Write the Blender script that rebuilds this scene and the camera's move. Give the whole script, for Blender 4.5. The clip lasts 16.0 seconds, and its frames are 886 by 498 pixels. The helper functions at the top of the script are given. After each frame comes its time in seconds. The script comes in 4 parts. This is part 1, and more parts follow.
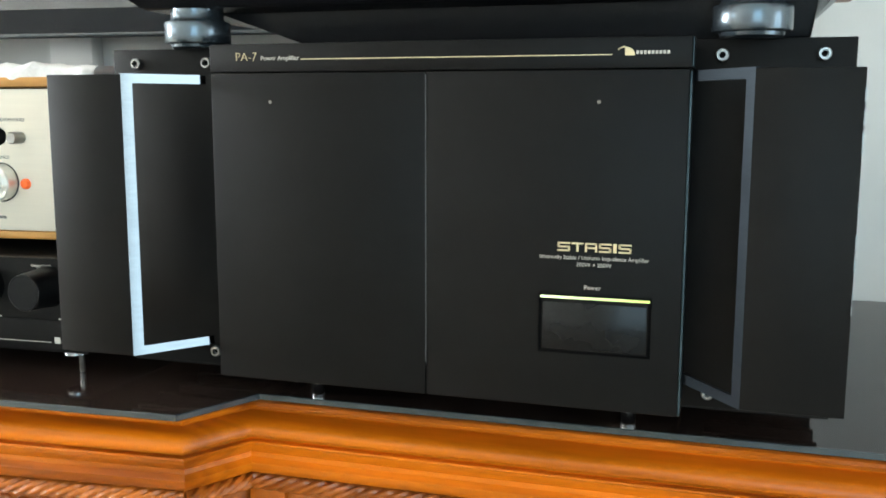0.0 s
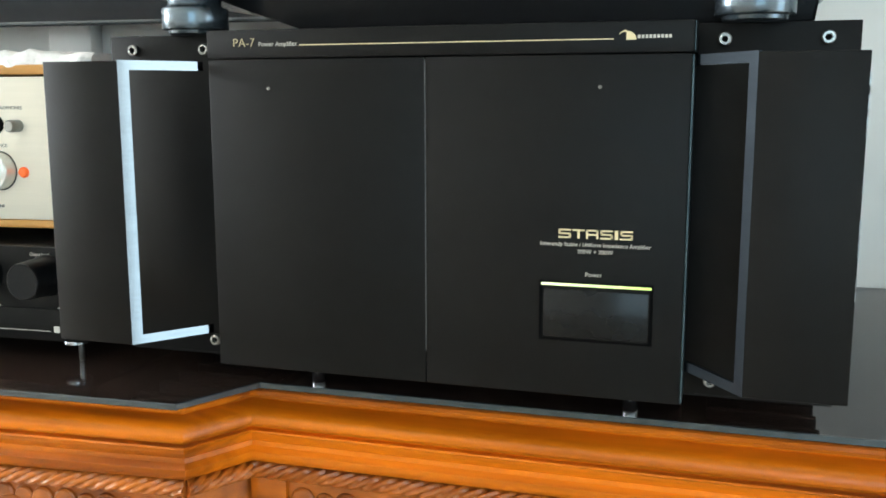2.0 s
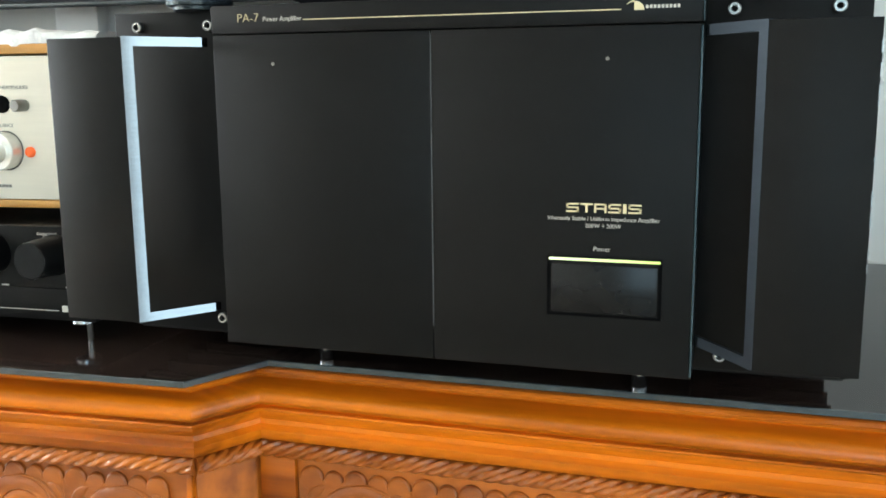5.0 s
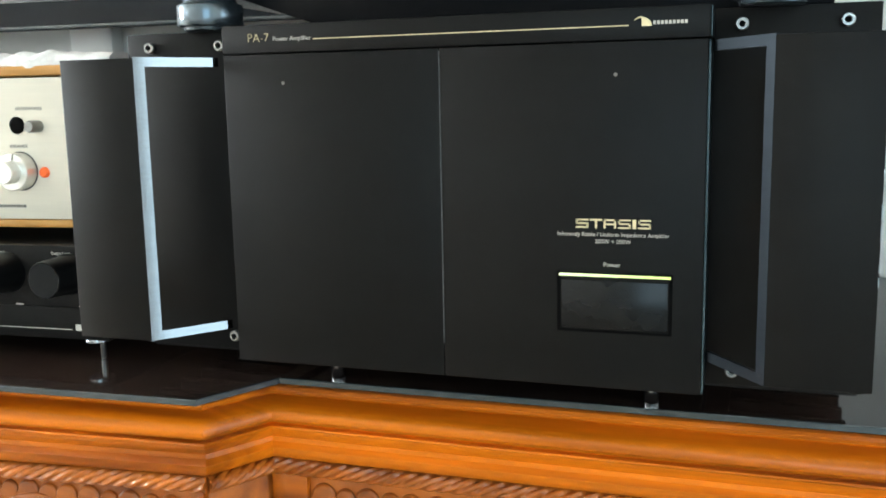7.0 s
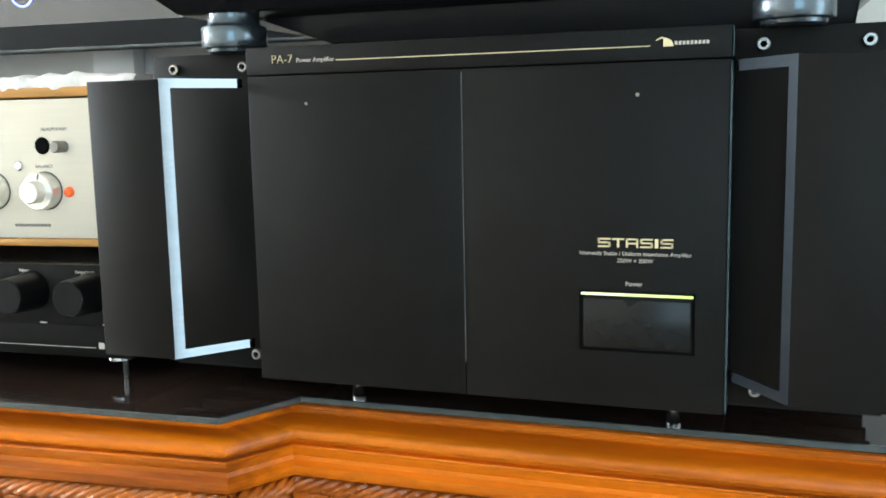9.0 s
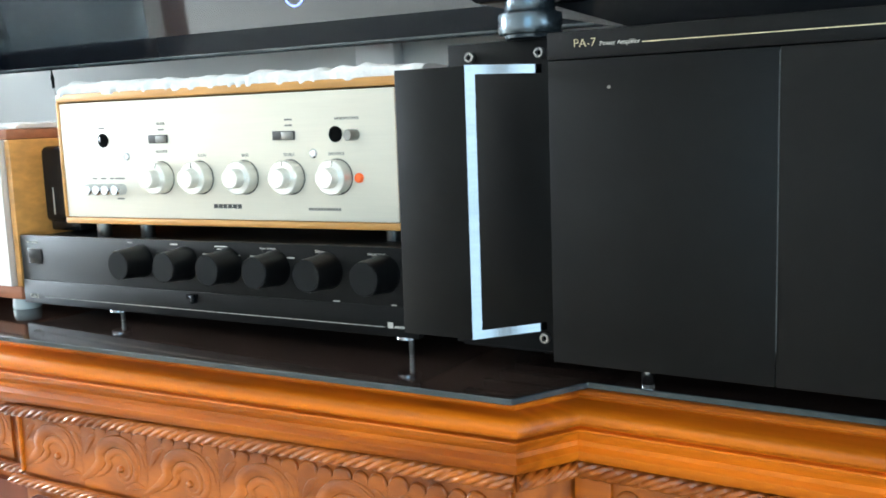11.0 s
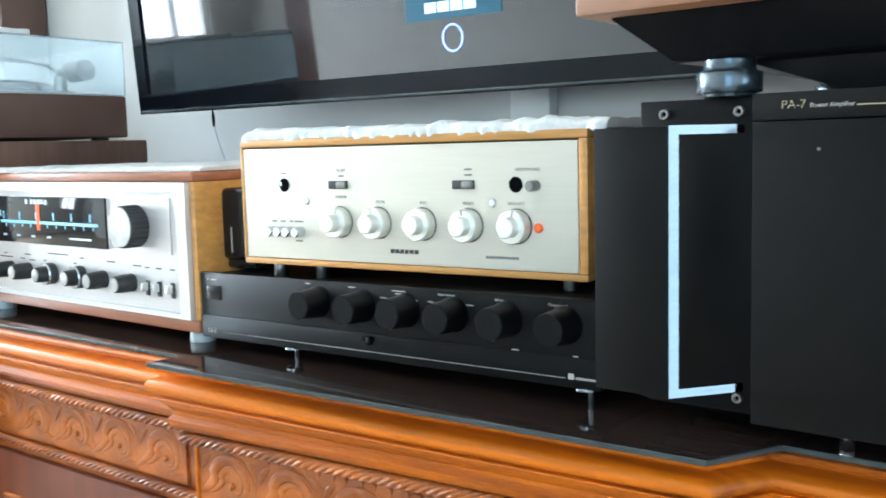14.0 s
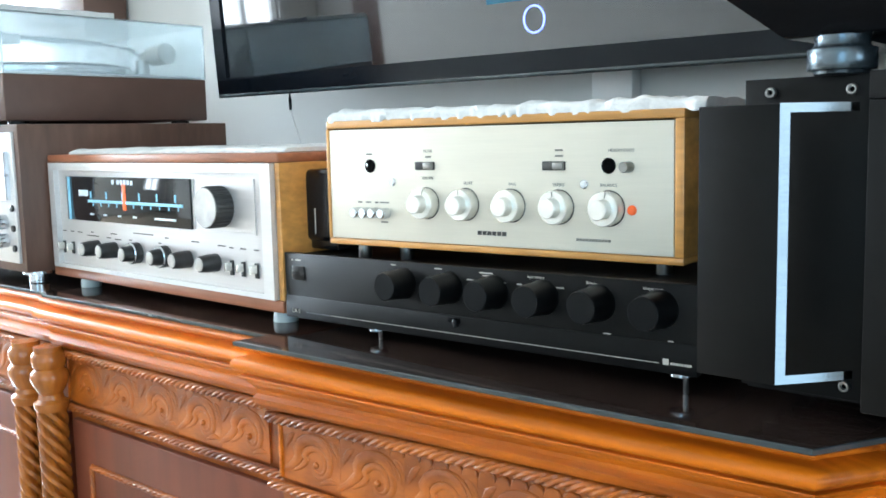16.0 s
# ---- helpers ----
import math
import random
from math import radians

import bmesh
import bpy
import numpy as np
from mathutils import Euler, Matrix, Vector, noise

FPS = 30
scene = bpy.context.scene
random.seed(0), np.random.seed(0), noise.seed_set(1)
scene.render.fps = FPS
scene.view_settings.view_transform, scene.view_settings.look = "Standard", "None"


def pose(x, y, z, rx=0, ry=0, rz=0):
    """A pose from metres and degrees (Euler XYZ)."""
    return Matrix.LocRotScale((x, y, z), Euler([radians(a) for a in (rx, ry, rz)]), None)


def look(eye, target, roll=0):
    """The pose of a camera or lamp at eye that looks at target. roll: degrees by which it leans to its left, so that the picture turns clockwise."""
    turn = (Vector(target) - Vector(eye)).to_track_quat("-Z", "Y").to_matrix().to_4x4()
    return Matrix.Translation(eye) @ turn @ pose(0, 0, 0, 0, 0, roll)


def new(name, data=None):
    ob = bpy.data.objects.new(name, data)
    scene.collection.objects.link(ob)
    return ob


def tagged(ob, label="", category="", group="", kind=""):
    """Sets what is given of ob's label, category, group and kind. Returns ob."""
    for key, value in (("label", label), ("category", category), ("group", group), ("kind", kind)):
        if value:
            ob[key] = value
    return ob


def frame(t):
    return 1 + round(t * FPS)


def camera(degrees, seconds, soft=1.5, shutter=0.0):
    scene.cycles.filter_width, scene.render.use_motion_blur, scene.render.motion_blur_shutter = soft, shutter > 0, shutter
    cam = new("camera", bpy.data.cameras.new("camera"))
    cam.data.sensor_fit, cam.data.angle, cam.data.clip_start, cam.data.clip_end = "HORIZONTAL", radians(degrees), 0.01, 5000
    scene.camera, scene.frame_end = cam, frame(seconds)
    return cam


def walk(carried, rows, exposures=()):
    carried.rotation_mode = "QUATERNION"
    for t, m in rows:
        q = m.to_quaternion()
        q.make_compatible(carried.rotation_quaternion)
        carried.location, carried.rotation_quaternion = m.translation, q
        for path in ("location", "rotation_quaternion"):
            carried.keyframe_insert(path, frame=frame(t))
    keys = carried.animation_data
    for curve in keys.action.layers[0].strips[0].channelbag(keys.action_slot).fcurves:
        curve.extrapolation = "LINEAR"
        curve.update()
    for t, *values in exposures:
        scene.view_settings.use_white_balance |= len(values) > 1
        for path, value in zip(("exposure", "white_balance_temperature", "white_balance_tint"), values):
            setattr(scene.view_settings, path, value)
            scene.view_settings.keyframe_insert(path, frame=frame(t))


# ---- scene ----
cam = camera(50.36, 16.0, soft=1.7, shutter=0.5)
PATH = [
    (0, (0.1599, -0.4927, 0.9812), (-0.1266, 0.4539, 0.8337), 0.1),
    (0.5, (0.1606, -0.4910, 0.9816), (-0.1273, 0.4546, 0.8302), 0.0),
    (1, (0.1604, -0.4893, 0.9807), (-0.1286, 0.4556, 0.8267), 0.0),
    (1.5, (0.1605, -0.4889, 0.9796), (-0.1275, 0.4560, 0.8241), 0.0),
    (2, (0.1603, -0.4884, 0.9799), (-0.1287, 0.4555, 0.8204), -0.1),
    (2.5, (0.1594, -0.4884, 0.9790), (-0.1296, 0.4557, 0.8205), -0.0),
    (3, (0.1601, -0.4875, 0.9791), (-0.1319, 0.4551, 0.8171), -0.1),
    (3.5, (0.1588, -0.4873, 0.9787), (-0.1362, 0.4532, 0.8097), -0.1),
    (4, (0.1593, -0.4866, 0.9776), (-0.1351, 0.4522, 0.7991), -0.3),
    (6.5, (0.1639, -0.4843, 0.9723), (-0.1446, 0.4523, 0.8063), -0.9),
    (7, (0.1640, -0.4851, 0.9750), (-0.1504, 0.4508, 0.8161), -1.1),
    (7.5, (0.1653, -0.4859, 0.9722), (-0.1612, 0.4477, 0.8247), -1.8),
    (8, (0.1645, -0.4856, 0.9737), (-0.1639, 0.4478, 0.8293), -1.7),
    (8.5, (0.1627, -0.4864, 0.9748), (-0.1667, 0.4470, 0.8323), -1.5),
    (9, (0.1608, -0.4886, 0.9754), (-0.1687, 0.4454, 0.8369), -1.2),
    (9.5, (0.1543, -0.4879, 0.9819), (-0.2132, 0.4282, 0.8219), -2.3),
    (10, (0.1302, -0.4959, 0.9733), (-0.3093, 0.3897, 0.8233), -2.9),
    (10.2, (0.1238, -0.4994, 0.9710), (-0.3532, 0.3672, 0.8240), -3.1),
    (12.3, (0.1012, -0.5248, 0.9819), (-0.4538, 0.2983, 0.8619), -1.1),
    (12.5, (0.0971, -0.5279, 0.9856), (-0.4688, 0.2889, 0.8732), -0.7),
    (13, (0.0888, -0.5387, 0.9898), (-0.4887, 0.2712, 0.8868), -0.3),
    (13.5, (0.0799, -0.5441, 0.9899), (-0.5155, 0.2533, 0.8909), -0.5),
    (14, (0.0730, -0.5464, 0.9904), (-0.5480, 0.2302, 0.8844), -1.5),
    (14.5, (0.0623, -0.5469, 0.9846), (-0.5782, 0.2131, 0.8741), -1.8),
    (15, (0.0570, -0.5484, 0.9850), (-0.5900, 0.2056, 0.8715), -1.7),
    (15.5, (0.0495, -0.5530, 0.9847), (-0.6138, 0.1858, 0.8657), -1.5),
    (16, (0.0512, -0.5563, 0.9853), (-0.6178, 0.1777, 0.8678), -1.3),
]
# the camera cools its white balance as the pale front panels come in
walk(cam, [(t, look(eye, target, roll)) for t, eye, target, roll in PATH],
     [(0, 0.15, 6750, 10), (8.5, 0.15, 6700, 10), (10.2, 0.15, 6350, 9), (12.5, 0, 5850, 7), (14, 0, 5850, 7), (16, -0.1, 5950, 8)])

# ---- world and light ----
world = bpy.data.worlds.new("world")
scene.world = world
world.use_nodes = True
sky = world.node_tree.nodes.new("ShaderNodeTexSky")
sky.sky_type, sky.sun_disc = "NISHITA", False
sky.sun_elevation, sky.sun_rotation = radians(50), radians(120)
world.node_tree.links.new(sky.outputs[0], world.node_tree.nodes["Background"].inputs[0])
world.node_tree.nodes["Background"].inputs[1].default_value = 0.1


def window_light(name, place, target, w, h, power, colour):
    d = bpy.data.lights.new(name, "AREA")
    d.shape, d.size, d.size_y, d.energy, d.color = "RECTANGLE", w, h, power, colour
    ob = new(name, d)
    ob.matrix_world = look(place, target)
    return ob


window_light("daylight_balcony", (1.78, -0.42, 0.80), (0.0, -0.42, 0.80), 0.68, 1.3, 17, (0.66, 0.87, 1.0))
window_light("daylight_side", (-5.57, -0.47, 1.50), (0.0, -0.47, 1.50), 1.7, 1.7, 690, (0.84, 0.94, 1.0))
window_light("daylight_alcove", (-5.57, -3.80, 1.80), (0.0, -3.80, 1.80), 0.7, 1.0, 45, (0.88, 0.95, 1.0))
window_light("daylight_rear", (0.95, -3.20, 1.25), (0.95, 0.0, 1.25), 1.3, 2.0, 38, (0.52, 0.81, 1.0))

# ---- materials ----


def material(name, base, rough=0.5, metal=0.0, spec=0.5, vary=0.0, scale=30.0, stretch=(1, 1, 1), bump=0.0, bump_scale=None, coat=0.0,
             dark=None, rough_vary=0.0, glow=None, detail=4.0, spread=0.2):
    m = bpy.data.materials.new(name)
    m.use_nodes = True
    nt = m.node_tree
    p = nt.nodes["Principled BSDF"]
    p.inputs["Base Color"].default_value = (*base, 1)
    p.inputs["Roughness"].default_value = rough
    p.inputs["Metallic"].default_value = metal
    p.inputs["Specular IOR Level"].default_value = spec
    p.inputs["Coat Weight"].default_value = coat
    p.inputs["Coat Roughness"].default_value = 0.08
    if glow:
        p.inputs["Emission Color"].default_value = (*glow[:3], 1)
        p.inputs["Emission Strength"].default_value = glow[3]
    if vary or bump or rough_vary:
        tc = nt.nodes.new("ShaderNodeTexCoord")
        mp = nt.nodes.new("ShaderNodeMapping")
        mp.inputs["Scale"].default_value = stretch
        nt.links.new(tc.outputs["Object"], mp.inputs["Vector"])
        nz = nt.nodes.new("ShaderNodeTexNoise")
        nz.inputs["Scale"].default_value, nz.inputs["Detail"].default_value = scale, detail
        nt.links.new(mp.outputs[0], nz.inputs["Vector"])
        if vary:
            nb = nt.nodes.new("ShaderNodeTexNoise")
            nb.inputs["Scale"].default_value = scale * 0.17
            nt.links.new(mp.outputs[0], nb.inputs["Vector"])
            mixf = nt.nodes.new("ShaderNodeMath")
            mixf.operation = "MULTIPLY_ADD"
            mixf.inputs[1].default_value = 0.5
            nt.links.new(nz.outputs["Fac"], mixf.inputs[0])
            half = nt.nodes.new("ShaderNodeMath")
            half.operation = "MULTIPLY"
            half.inputs[1].default_value = 0.5
            nt.links.new(nb.outputs["Fac"], half.inputs[0])
            nt.links.new(half.outputs[0], mixf.inputs[2])
            ramp = nt.nodes.new("ShaderNodeValToRGB")
            lo = dark or tuple(c * (1 - vary) for c in base)
            hi = tuple(min(1, c * (1 + vary * 0.6)) for c in base)
            ramp.color_ramp.elements[0].position, ramp.color_ramp.elements[0].color = 0.5 - spread, (*lo, 1)
            ramp.color_ramp.elements[1].position, ramp.color_ramp.elements[1].color = 0.5 + spread, (*hi, 1)
            nt.links.new(mixf.outputs[0], ramp.inputs[0])
            nt.links.new(ramp.outputs[0], p.inputs["Base Color"])
        if rough_vary:
            mr = nt.nodes.new("ShaderNodeMapRange")
            mr.inputs["To Min"].default_value, mr.inputs["To Max"].default_value = max(0.02, rough - rough_vary), rough + rough_vary
            nt.links.new(nz.outputs["Fac"], mr.inputs["Value"])
            nt.links.new(mr.outputs[0], p.inputs["Roughness"])
        if bump:
            bz = nt.nodes.new("ShaderNodeTexNoise")
            bz.inputs["Scale"].default_value = bump_scale or scale
            nt.links.new(mp.outputs[0], bz.inputs["Vector"])
            b = nt.nodes.new("ShaderNodeBump")
            b.inputs["Strength"].default_value, b.inputs["Distance"].default_value = bump, 0.001
            nt.links.new(bz.outputs["Fac"], b.inputs["Height"])
            nt.links.new(b.outputs[0], p.inputs["Normal"])
    return m


BLACK = material("black_satin_paint", (0.0074, 0.0068, 0.0064), 0.42, spec=0.10, vary=0.25, scale=40, rough_vary=0.05, bump=0.02, bump_scale=1400)
KNOBBLACK = material("black_knob_plastic", (0.003, 0.003, 0.0032), 0.3, spec=0.25, vary=0.2, scale=200)
KNOBFACE = material("matt_black_knob_face", (0.0036, 0.0038, 0.004), 0.6, spec=0.08, vary=0.2, scale=200)
# shaded copy of the brushed bracket metal, for the right handle only
SHADEDBRUSHED = material("brushed_bracket_shaded", (0.014, 0.018, 0.022), 0.4, metal=0.7, spec=0.1, vary=0.2, scale=60, stretch=(1, 1, 5))
BUTTONBLACK = material("glossy_black_button", (0.0060, 0.0062, 0.0066), 0.24, spec=0.22, vary=0.25, scale=60, rough_vary=0.06)
PANELEDGE = material("bare_metal_panel_edge", (0.05, 0.068, 0.075), 0.3, metal=1.0, vary=0.5, scale=60, stretch=(1, 1, 0.5))
BLACKPLAS = material("black_plastic", (0.008, 0.008, 0.009), 0.26, spec=0.25, bump=0.03, bump_scale=900, vary=0.1)
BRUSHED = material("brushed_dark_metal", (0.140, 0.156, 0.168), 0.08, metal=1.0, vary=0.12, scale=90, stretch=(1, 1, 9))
CHROME = material("chrome", (0.62, 0.65, 0.68), 0.16, metal=1.0, vary=0.1, scale=50)
GUNMETAL = material("gunmetal_foot", (0.11, 0.135, 0.155), 0.25, metal=0.85, vary=0.15, scale=70)
STEEL = material("screw_steel", (0.30, 0.30, 0.29), 0.3, metal=1.0, vary=0.15, scale=300)
WOOD = material("varnished_mahogany", (0.57, 0.140, 0.004), 0.31, spec=0.26, vary=0.55, scale=17, stretch=(0.16, 2.6, 2.6), bump=0.05, bump_scale=70,
                dark=(0.16, 0.026, 0.002), coat=0.06, rough_vary=0.08, detail=6.0, spread=0.11)
DOORWOOD = material("dark_mahogany_door", (0.21, 0.058, 0.028), 0.45, spec=0.3, vary=0.25, scale=22, stretch=(2.0, 2.0, 0.2), bump=0.04, bump_scale=90,
                    dark=(0.14, 0.036, 0.018), rough_vary=0.08, detail=6.0)
CARVED = material("carved_mahogany", (0.42, 0.108, 0.010), 0.34, spec=0.42, vary=0.5, scale=40, stretch=(0.5, 2.0, 1.2), bump=0.12, bump_scale=150,
                  dark=(0.17, 0.036, 0.006), coat=0.15, rough_vary=0.08, spread=0.13)
WOODUP = material("turned_mahogany", (0.48, 0.155, 0.018), 0.2, vary=0.5, scale=38, stretch=(2.2, 2.2, 0.25), bump=0.1, bump_scale=120,
                  dark=(0.21, 0.052, 0.008), coat=0.35)
OAK = material("honey_veneer", (0.66, 0.315, 0.080), 0.32, vary=0.35, scale=60, stretch=(0.25, 1.6, 3.0), bump=0.08, bump_scale=200, coat=0.15)
TEAK = material("reddish_teak_veneer", (0.42, 0.15, 0.072), 0.4, vary=0.35, scale=60, stretch=(0.25, 1.5, 3.0), bump=0.08, bump_scale=200)
WALNUT = material("walnut_veneer", (0.15, 0.080, 0.056), 0.42, vary=0.45, scale=45, stretch=(1.4, 1.4, 0.3), bump=0.08, bump_scale=200)
BROWNBOX = material("brown_laminate", (0.14, 0.075, 0.056), 0.45, vary=0.2, scale=25)
TAN = material("tan_wood_plinth", (0.33, 0.15, 0.075), 0.4, vary=0.3, scale=40, stretch=(0.25, 2, 2))
GLASSTOP = material("dark_tinted_glass", (0.026, 0.016, 0.013), 0.07, spec=0.18, vary=0.2, scale=12, rough_vary=0.02)
GLASSEDGE = material("polished_glass_edge", (0.030, 0.042, 0.048), 0.14, spec=0.8, vary=0.25, scale=80)
CHAMP = material("champagne_aluminium", (0.77, 0.705, 0.585), 0.42, metal=0.12, vary=0.05, scale=160, stretch=(0.15, 1, 4), bump=0.02, bump_scale=900)
SILVER = material("silver_aluminium", (0.76, 0.745, 0.735), 0.36, metal=0.4, vary=0.06, scale=160, stretch=(0.15, 1, 4), bump=0.02, bump_scale=900)
SILVERFACE = material("brushed_silver_face", (0.68, 0.655, 0.645), 0.36, metal=0.5, vary=0.06, scale=160, stretch=(0.15, 1, 4), bump=0.02, bump_scale=900)
SPUN = material("spun_aluminium", (0.44, 0.43, 0.41), 0.38, metal=0.75, vary=0.3, scale=90, rough_vary=0.08)
IVORY = material("pale_aluminium_knob", (0.84, 0.82, 0.76), 0.24, metal=0.6, vary=0.08, scale=200)
DARKKNOB = material("dark_grey_knob", (0.045, 0.043, 0.042), 0.35, metal=0.3, vary=0.2, scale=200)
CLOTH = material("white_crochet", (0.82, 0.81, 0.79), 0.9, vary=0.12, scale=300, bump=0.9, bump_scale=420)
WALLPAINT = material("pale_wall_paint", (0.64, 0.63, 0.60), 0.75, vary=0.05, scale=6, bump=0.12, bump_scale=180)
CEIL = material("ceiling_paint", (0.75, 0.74, 0.71), 0.8, vary=0.04, scale=5, bump=0.1, bump_scale=120)
FLOORM = material("floor_tile", (0.33, 0.26, 0.19), 0.3, vary=0.2, scale=14)
TVGLASS = material("tv_screen_glass", (0.004, 0.006, 0.009), 0.03, spec=1.0, coat=0.2, vary=0.1, scale=3)
TVBEZEL = material("glossy_black_bezel", (0.004, 0.006, 0.009), 0.12, spec=0.16, vary=0.1, scale=20)
TRUNK = material("white_plastic", (0.72, 0.71, 0.69), 0.4, vary=0.04, scale=20)
GREYPLAS = material("grey_rubber_foot", (0.52, 0.58, 0.58), 0.4, vary=0.12, scale=60)
DIALGLASS = material("dial_glass", (0.008, 0.010, 0.014), 0.06, spec=0.6, vary=0.1, scale=10)
GOLD = material("gold_print", (0.68, 0.56, 0.33), 0.45, metal=0.2, vary=0.06, scale=100)
PALEPRINT = material("pale_print", (0.52, 0.48, 0.42), 0.5, vary=0.05, scale=100)
DIMPRINT = material("dim_print", (0.11, 0.11, 0.11), 0.5, vary=0.05, scale=100)
GREYPRINT = material("grey_print", (0.20, 0.185, 0.155), 0.5, vary=0.05, scale=100)
DARKMARK = material("dark_print_and_shadow", (0.05, 0.045, 0.04), 0.5, vary=0.05, scale=100)
HOLE = material("black_socket", (0.0015, 0.0015, 0.0015), 0.5, spec=0.03, vary=0.1, scale=50)
REDLAMP = material("red_neon_lamp", (0.75, 0.12, 0.03), 0.2, glow=(1.0, 0.16, 0.03, 0.35), vary=0.1, scale=300)
ORANGE = material("orange_pointer", (0.8, 0.12, 0.02), 0.4, glow=(1.0, 0.16, 0.03, 0.5), vary=0.05, scale=100)
BLUELINE = material("blue_scale_and_reflection", (0.25, 0.5, 0.62), 0.4, glow=(0.16, 0.42, 0.60, 0.5), vary=0.05, scale=100)
WHITELIT = material("lit_white_scale", (0.6, 0.65, 0.7), 0.4, glow=(0.6, 0.7, 0.8, 0.35), vary=0.05, scale=100)
RINGLIT = material("lit_blue_ring", (0.3, 0.35, 0.9), 0.4, glow=(0.30, 0.38, 1.0, 1.6), vary=0.05, scale=100)
SCREENLIT = material("lit_screen_mark", (0.5, 0.6, 0.65), 0.4, glow=(0.55, 0.7, 0.8, 0.9), vary=0.05, scale=100)
SCREENBLUE = material("lit_screen_blue", (0.01, 0.04, 0.06), 0.05, glow=(0.01, 0.14, 0.24, 0.6), vary=0.1, scale=3)
LEDBAR = material("led_bar", (0.6, 0.7, 0.3), 0.3, glow=(0.8, 1.0, 0.3, 0.75))
nt = LEDBAR.node_tree
tc = nt.nodes.new("ShaderNodeTexCoord")
sep = nt.nodes.new("ShaderNodeSeparateXYZ")
rmp = nt.nodes.new("ShaderNodeValToRGB")
mr = nt.nodes.new("ShaderNodeMapRange")
mr.inputs["From Min"].default_value, mr.inputs["From Max"].default_value = 0.064, 0.122
nt.links.new(tc.outputs["Object"], sep.inputs[0])
nt.links.new(sep.outputs["X"], mr.inputs["Value"])
nt.links.new(mr.outputs[0], rmp.inputs[0])
rmp.color_ramp.elements[0].color, rmp.color_ramp.elements[1].color = (0.85, 0.95, 0.72, 1), (0.50, 0.72, 0.03, 1)
nt.links.new(rmp.outputs[0], nt.nodes["Principled BSDF"].inputs["Emission Color"])
CLEAR = bpy.data.materials.new("clear_acrylic")
CLEAR.use_nodes = True
nt = CLEAR.node_tree
p = nt.nodes["Principled BSDF"]
p.inputs["Transmission Weight"].default_value, p.inputs["Roughness"].default_value, p.inputs["IOR"].default_value = 0.80, 0.05, 1.3
p.inputs["Base Color"].default_value = (0.92, 0.975, 0.985, 1)

# ---- mesh helpers ----


def part(name, bm, mat, parent=None, label="", smooth=35):
    bmesh.ops.recalc_face_normals(bm, faces=bm.faces)
    me = bpy.data.meshes.new(name)
    if smooth:
        for f in bm.faces:
            f.smooth = True
        lim = radians(smooth)
        for e in bm.edges:
            if len(e.link_faces) == 2 and e.calc_face_angle(0) > lim:
                e.smooth = False
    bm.to_mesh(me)
    bm.free()
    me.materials.append(mat)
    ob = new(name, me)
    if parent:
        ob.parent = parent
    if label:
        tagged(ob, label)
    return ob


def share(ob, m):
    """Another object on the same mesh, under the same parent."""
    c = new(ob.name.split(".")[0], ob.data)
    c.parent, c.matrix_local = ob.parent, m
    return c


def base(name, m, label, category, group="", kind=""):
    e = new(name)
    e.matrix_world = m
    e.empty_display_size = 0.02
    return tagged(e, label, category, group, kind)


def box(x0, x1, y0, y1, z0, z1, bev=0.0, bm=None, seg=2):
    b = bm or bmesh.new()
    r = bmesh.ops.create_cube(b, size=1.0, matrix=Matrix.Translation(((x0 + x1) / 2, (y0 + y1) / 2, (z0 + z1) / 2)) @ Matrix.Diagonal((x1 - x0, y1 - y0, z1 - z0, 1)))
    if bev:
        es = list({e for v in r["verts"] for e in v.link_edges})
        bmesh.ops.bevel(b, geom=es, offset=bev, segments=seg, affect="EDGES", profile=0.5)
    return b


def lathe(profile, m=Matrix.Identity(4), seg=32, bm=None, flute=0.0, flutes=0):
    """Turns (radius, height) pairs about local z, then sets the result at m."""
    b = bm or bmesh.new()
    rings = []
    for r, h in profile:
        ring = []
        for k in range(seg):
            a = 2 * math.pi * k / seg
            rr = max(r, 1e-5) * (1 - (flute if flutes and (k * flutes * 2 // seg) % 2 else 0))
            ring.append(b.verts.new(m @ Vector((rr * math.cos(a), rr * math.sin(a), h))))
        rings.append(ring)
    for r0, r1 in zip(rings, rings[1:]):
        for k in range(seg):
            b.faces.new((r0[k], r0[(k + 1) % seg], r1[(k + 1) % seg], r1[k]))
    b.faces.new(rings[0])
    b.faces.new(rings[-1])
    return b


def facing(x, y, z):
    """Local z of a turned piece points towards -y, from the place given."""
    return Matrix.Translation((x, y, z)) @ Matrix.Rotation(radians(90), 4, "X")


def slab(points, z0, z1, bm=None):
    b = bm or bmesh.new()
    lo = [b.verts.new((x, y, z0)) for x, y in points]
    hi = [b.verts.new((x, y, z1)) for x, y in points]
    n = len(points)
    b.faces.new(lo)
    b.faces.new(hi)
    for k in range(n):
        b.faces.new((lo[k], lo[(k + 1) % n], hi[(k + 1) % n], hi[k]))
    return b


def offsets(path):
    """At each corner of a plan line: the mitred way outwards."""
    ns = []
    for (x0, y0), (x1, y1) in zip(path, path[1:]):
        d = Vector((x1 - x0, y1 - y0)).normalized()
        ns.append(Vector((-d.y, d.x)))
    out = [ns[0]]
    for a, b in zip(ns, ns[1:]):
        out.append((a + b) / (1 + a.dot(b)))
    return out + [ns[-1]]


def moved(path, o):
    return [(x + v.x * o, y + v.y * o) for (x, y), v in zip(path, offsets(path))]


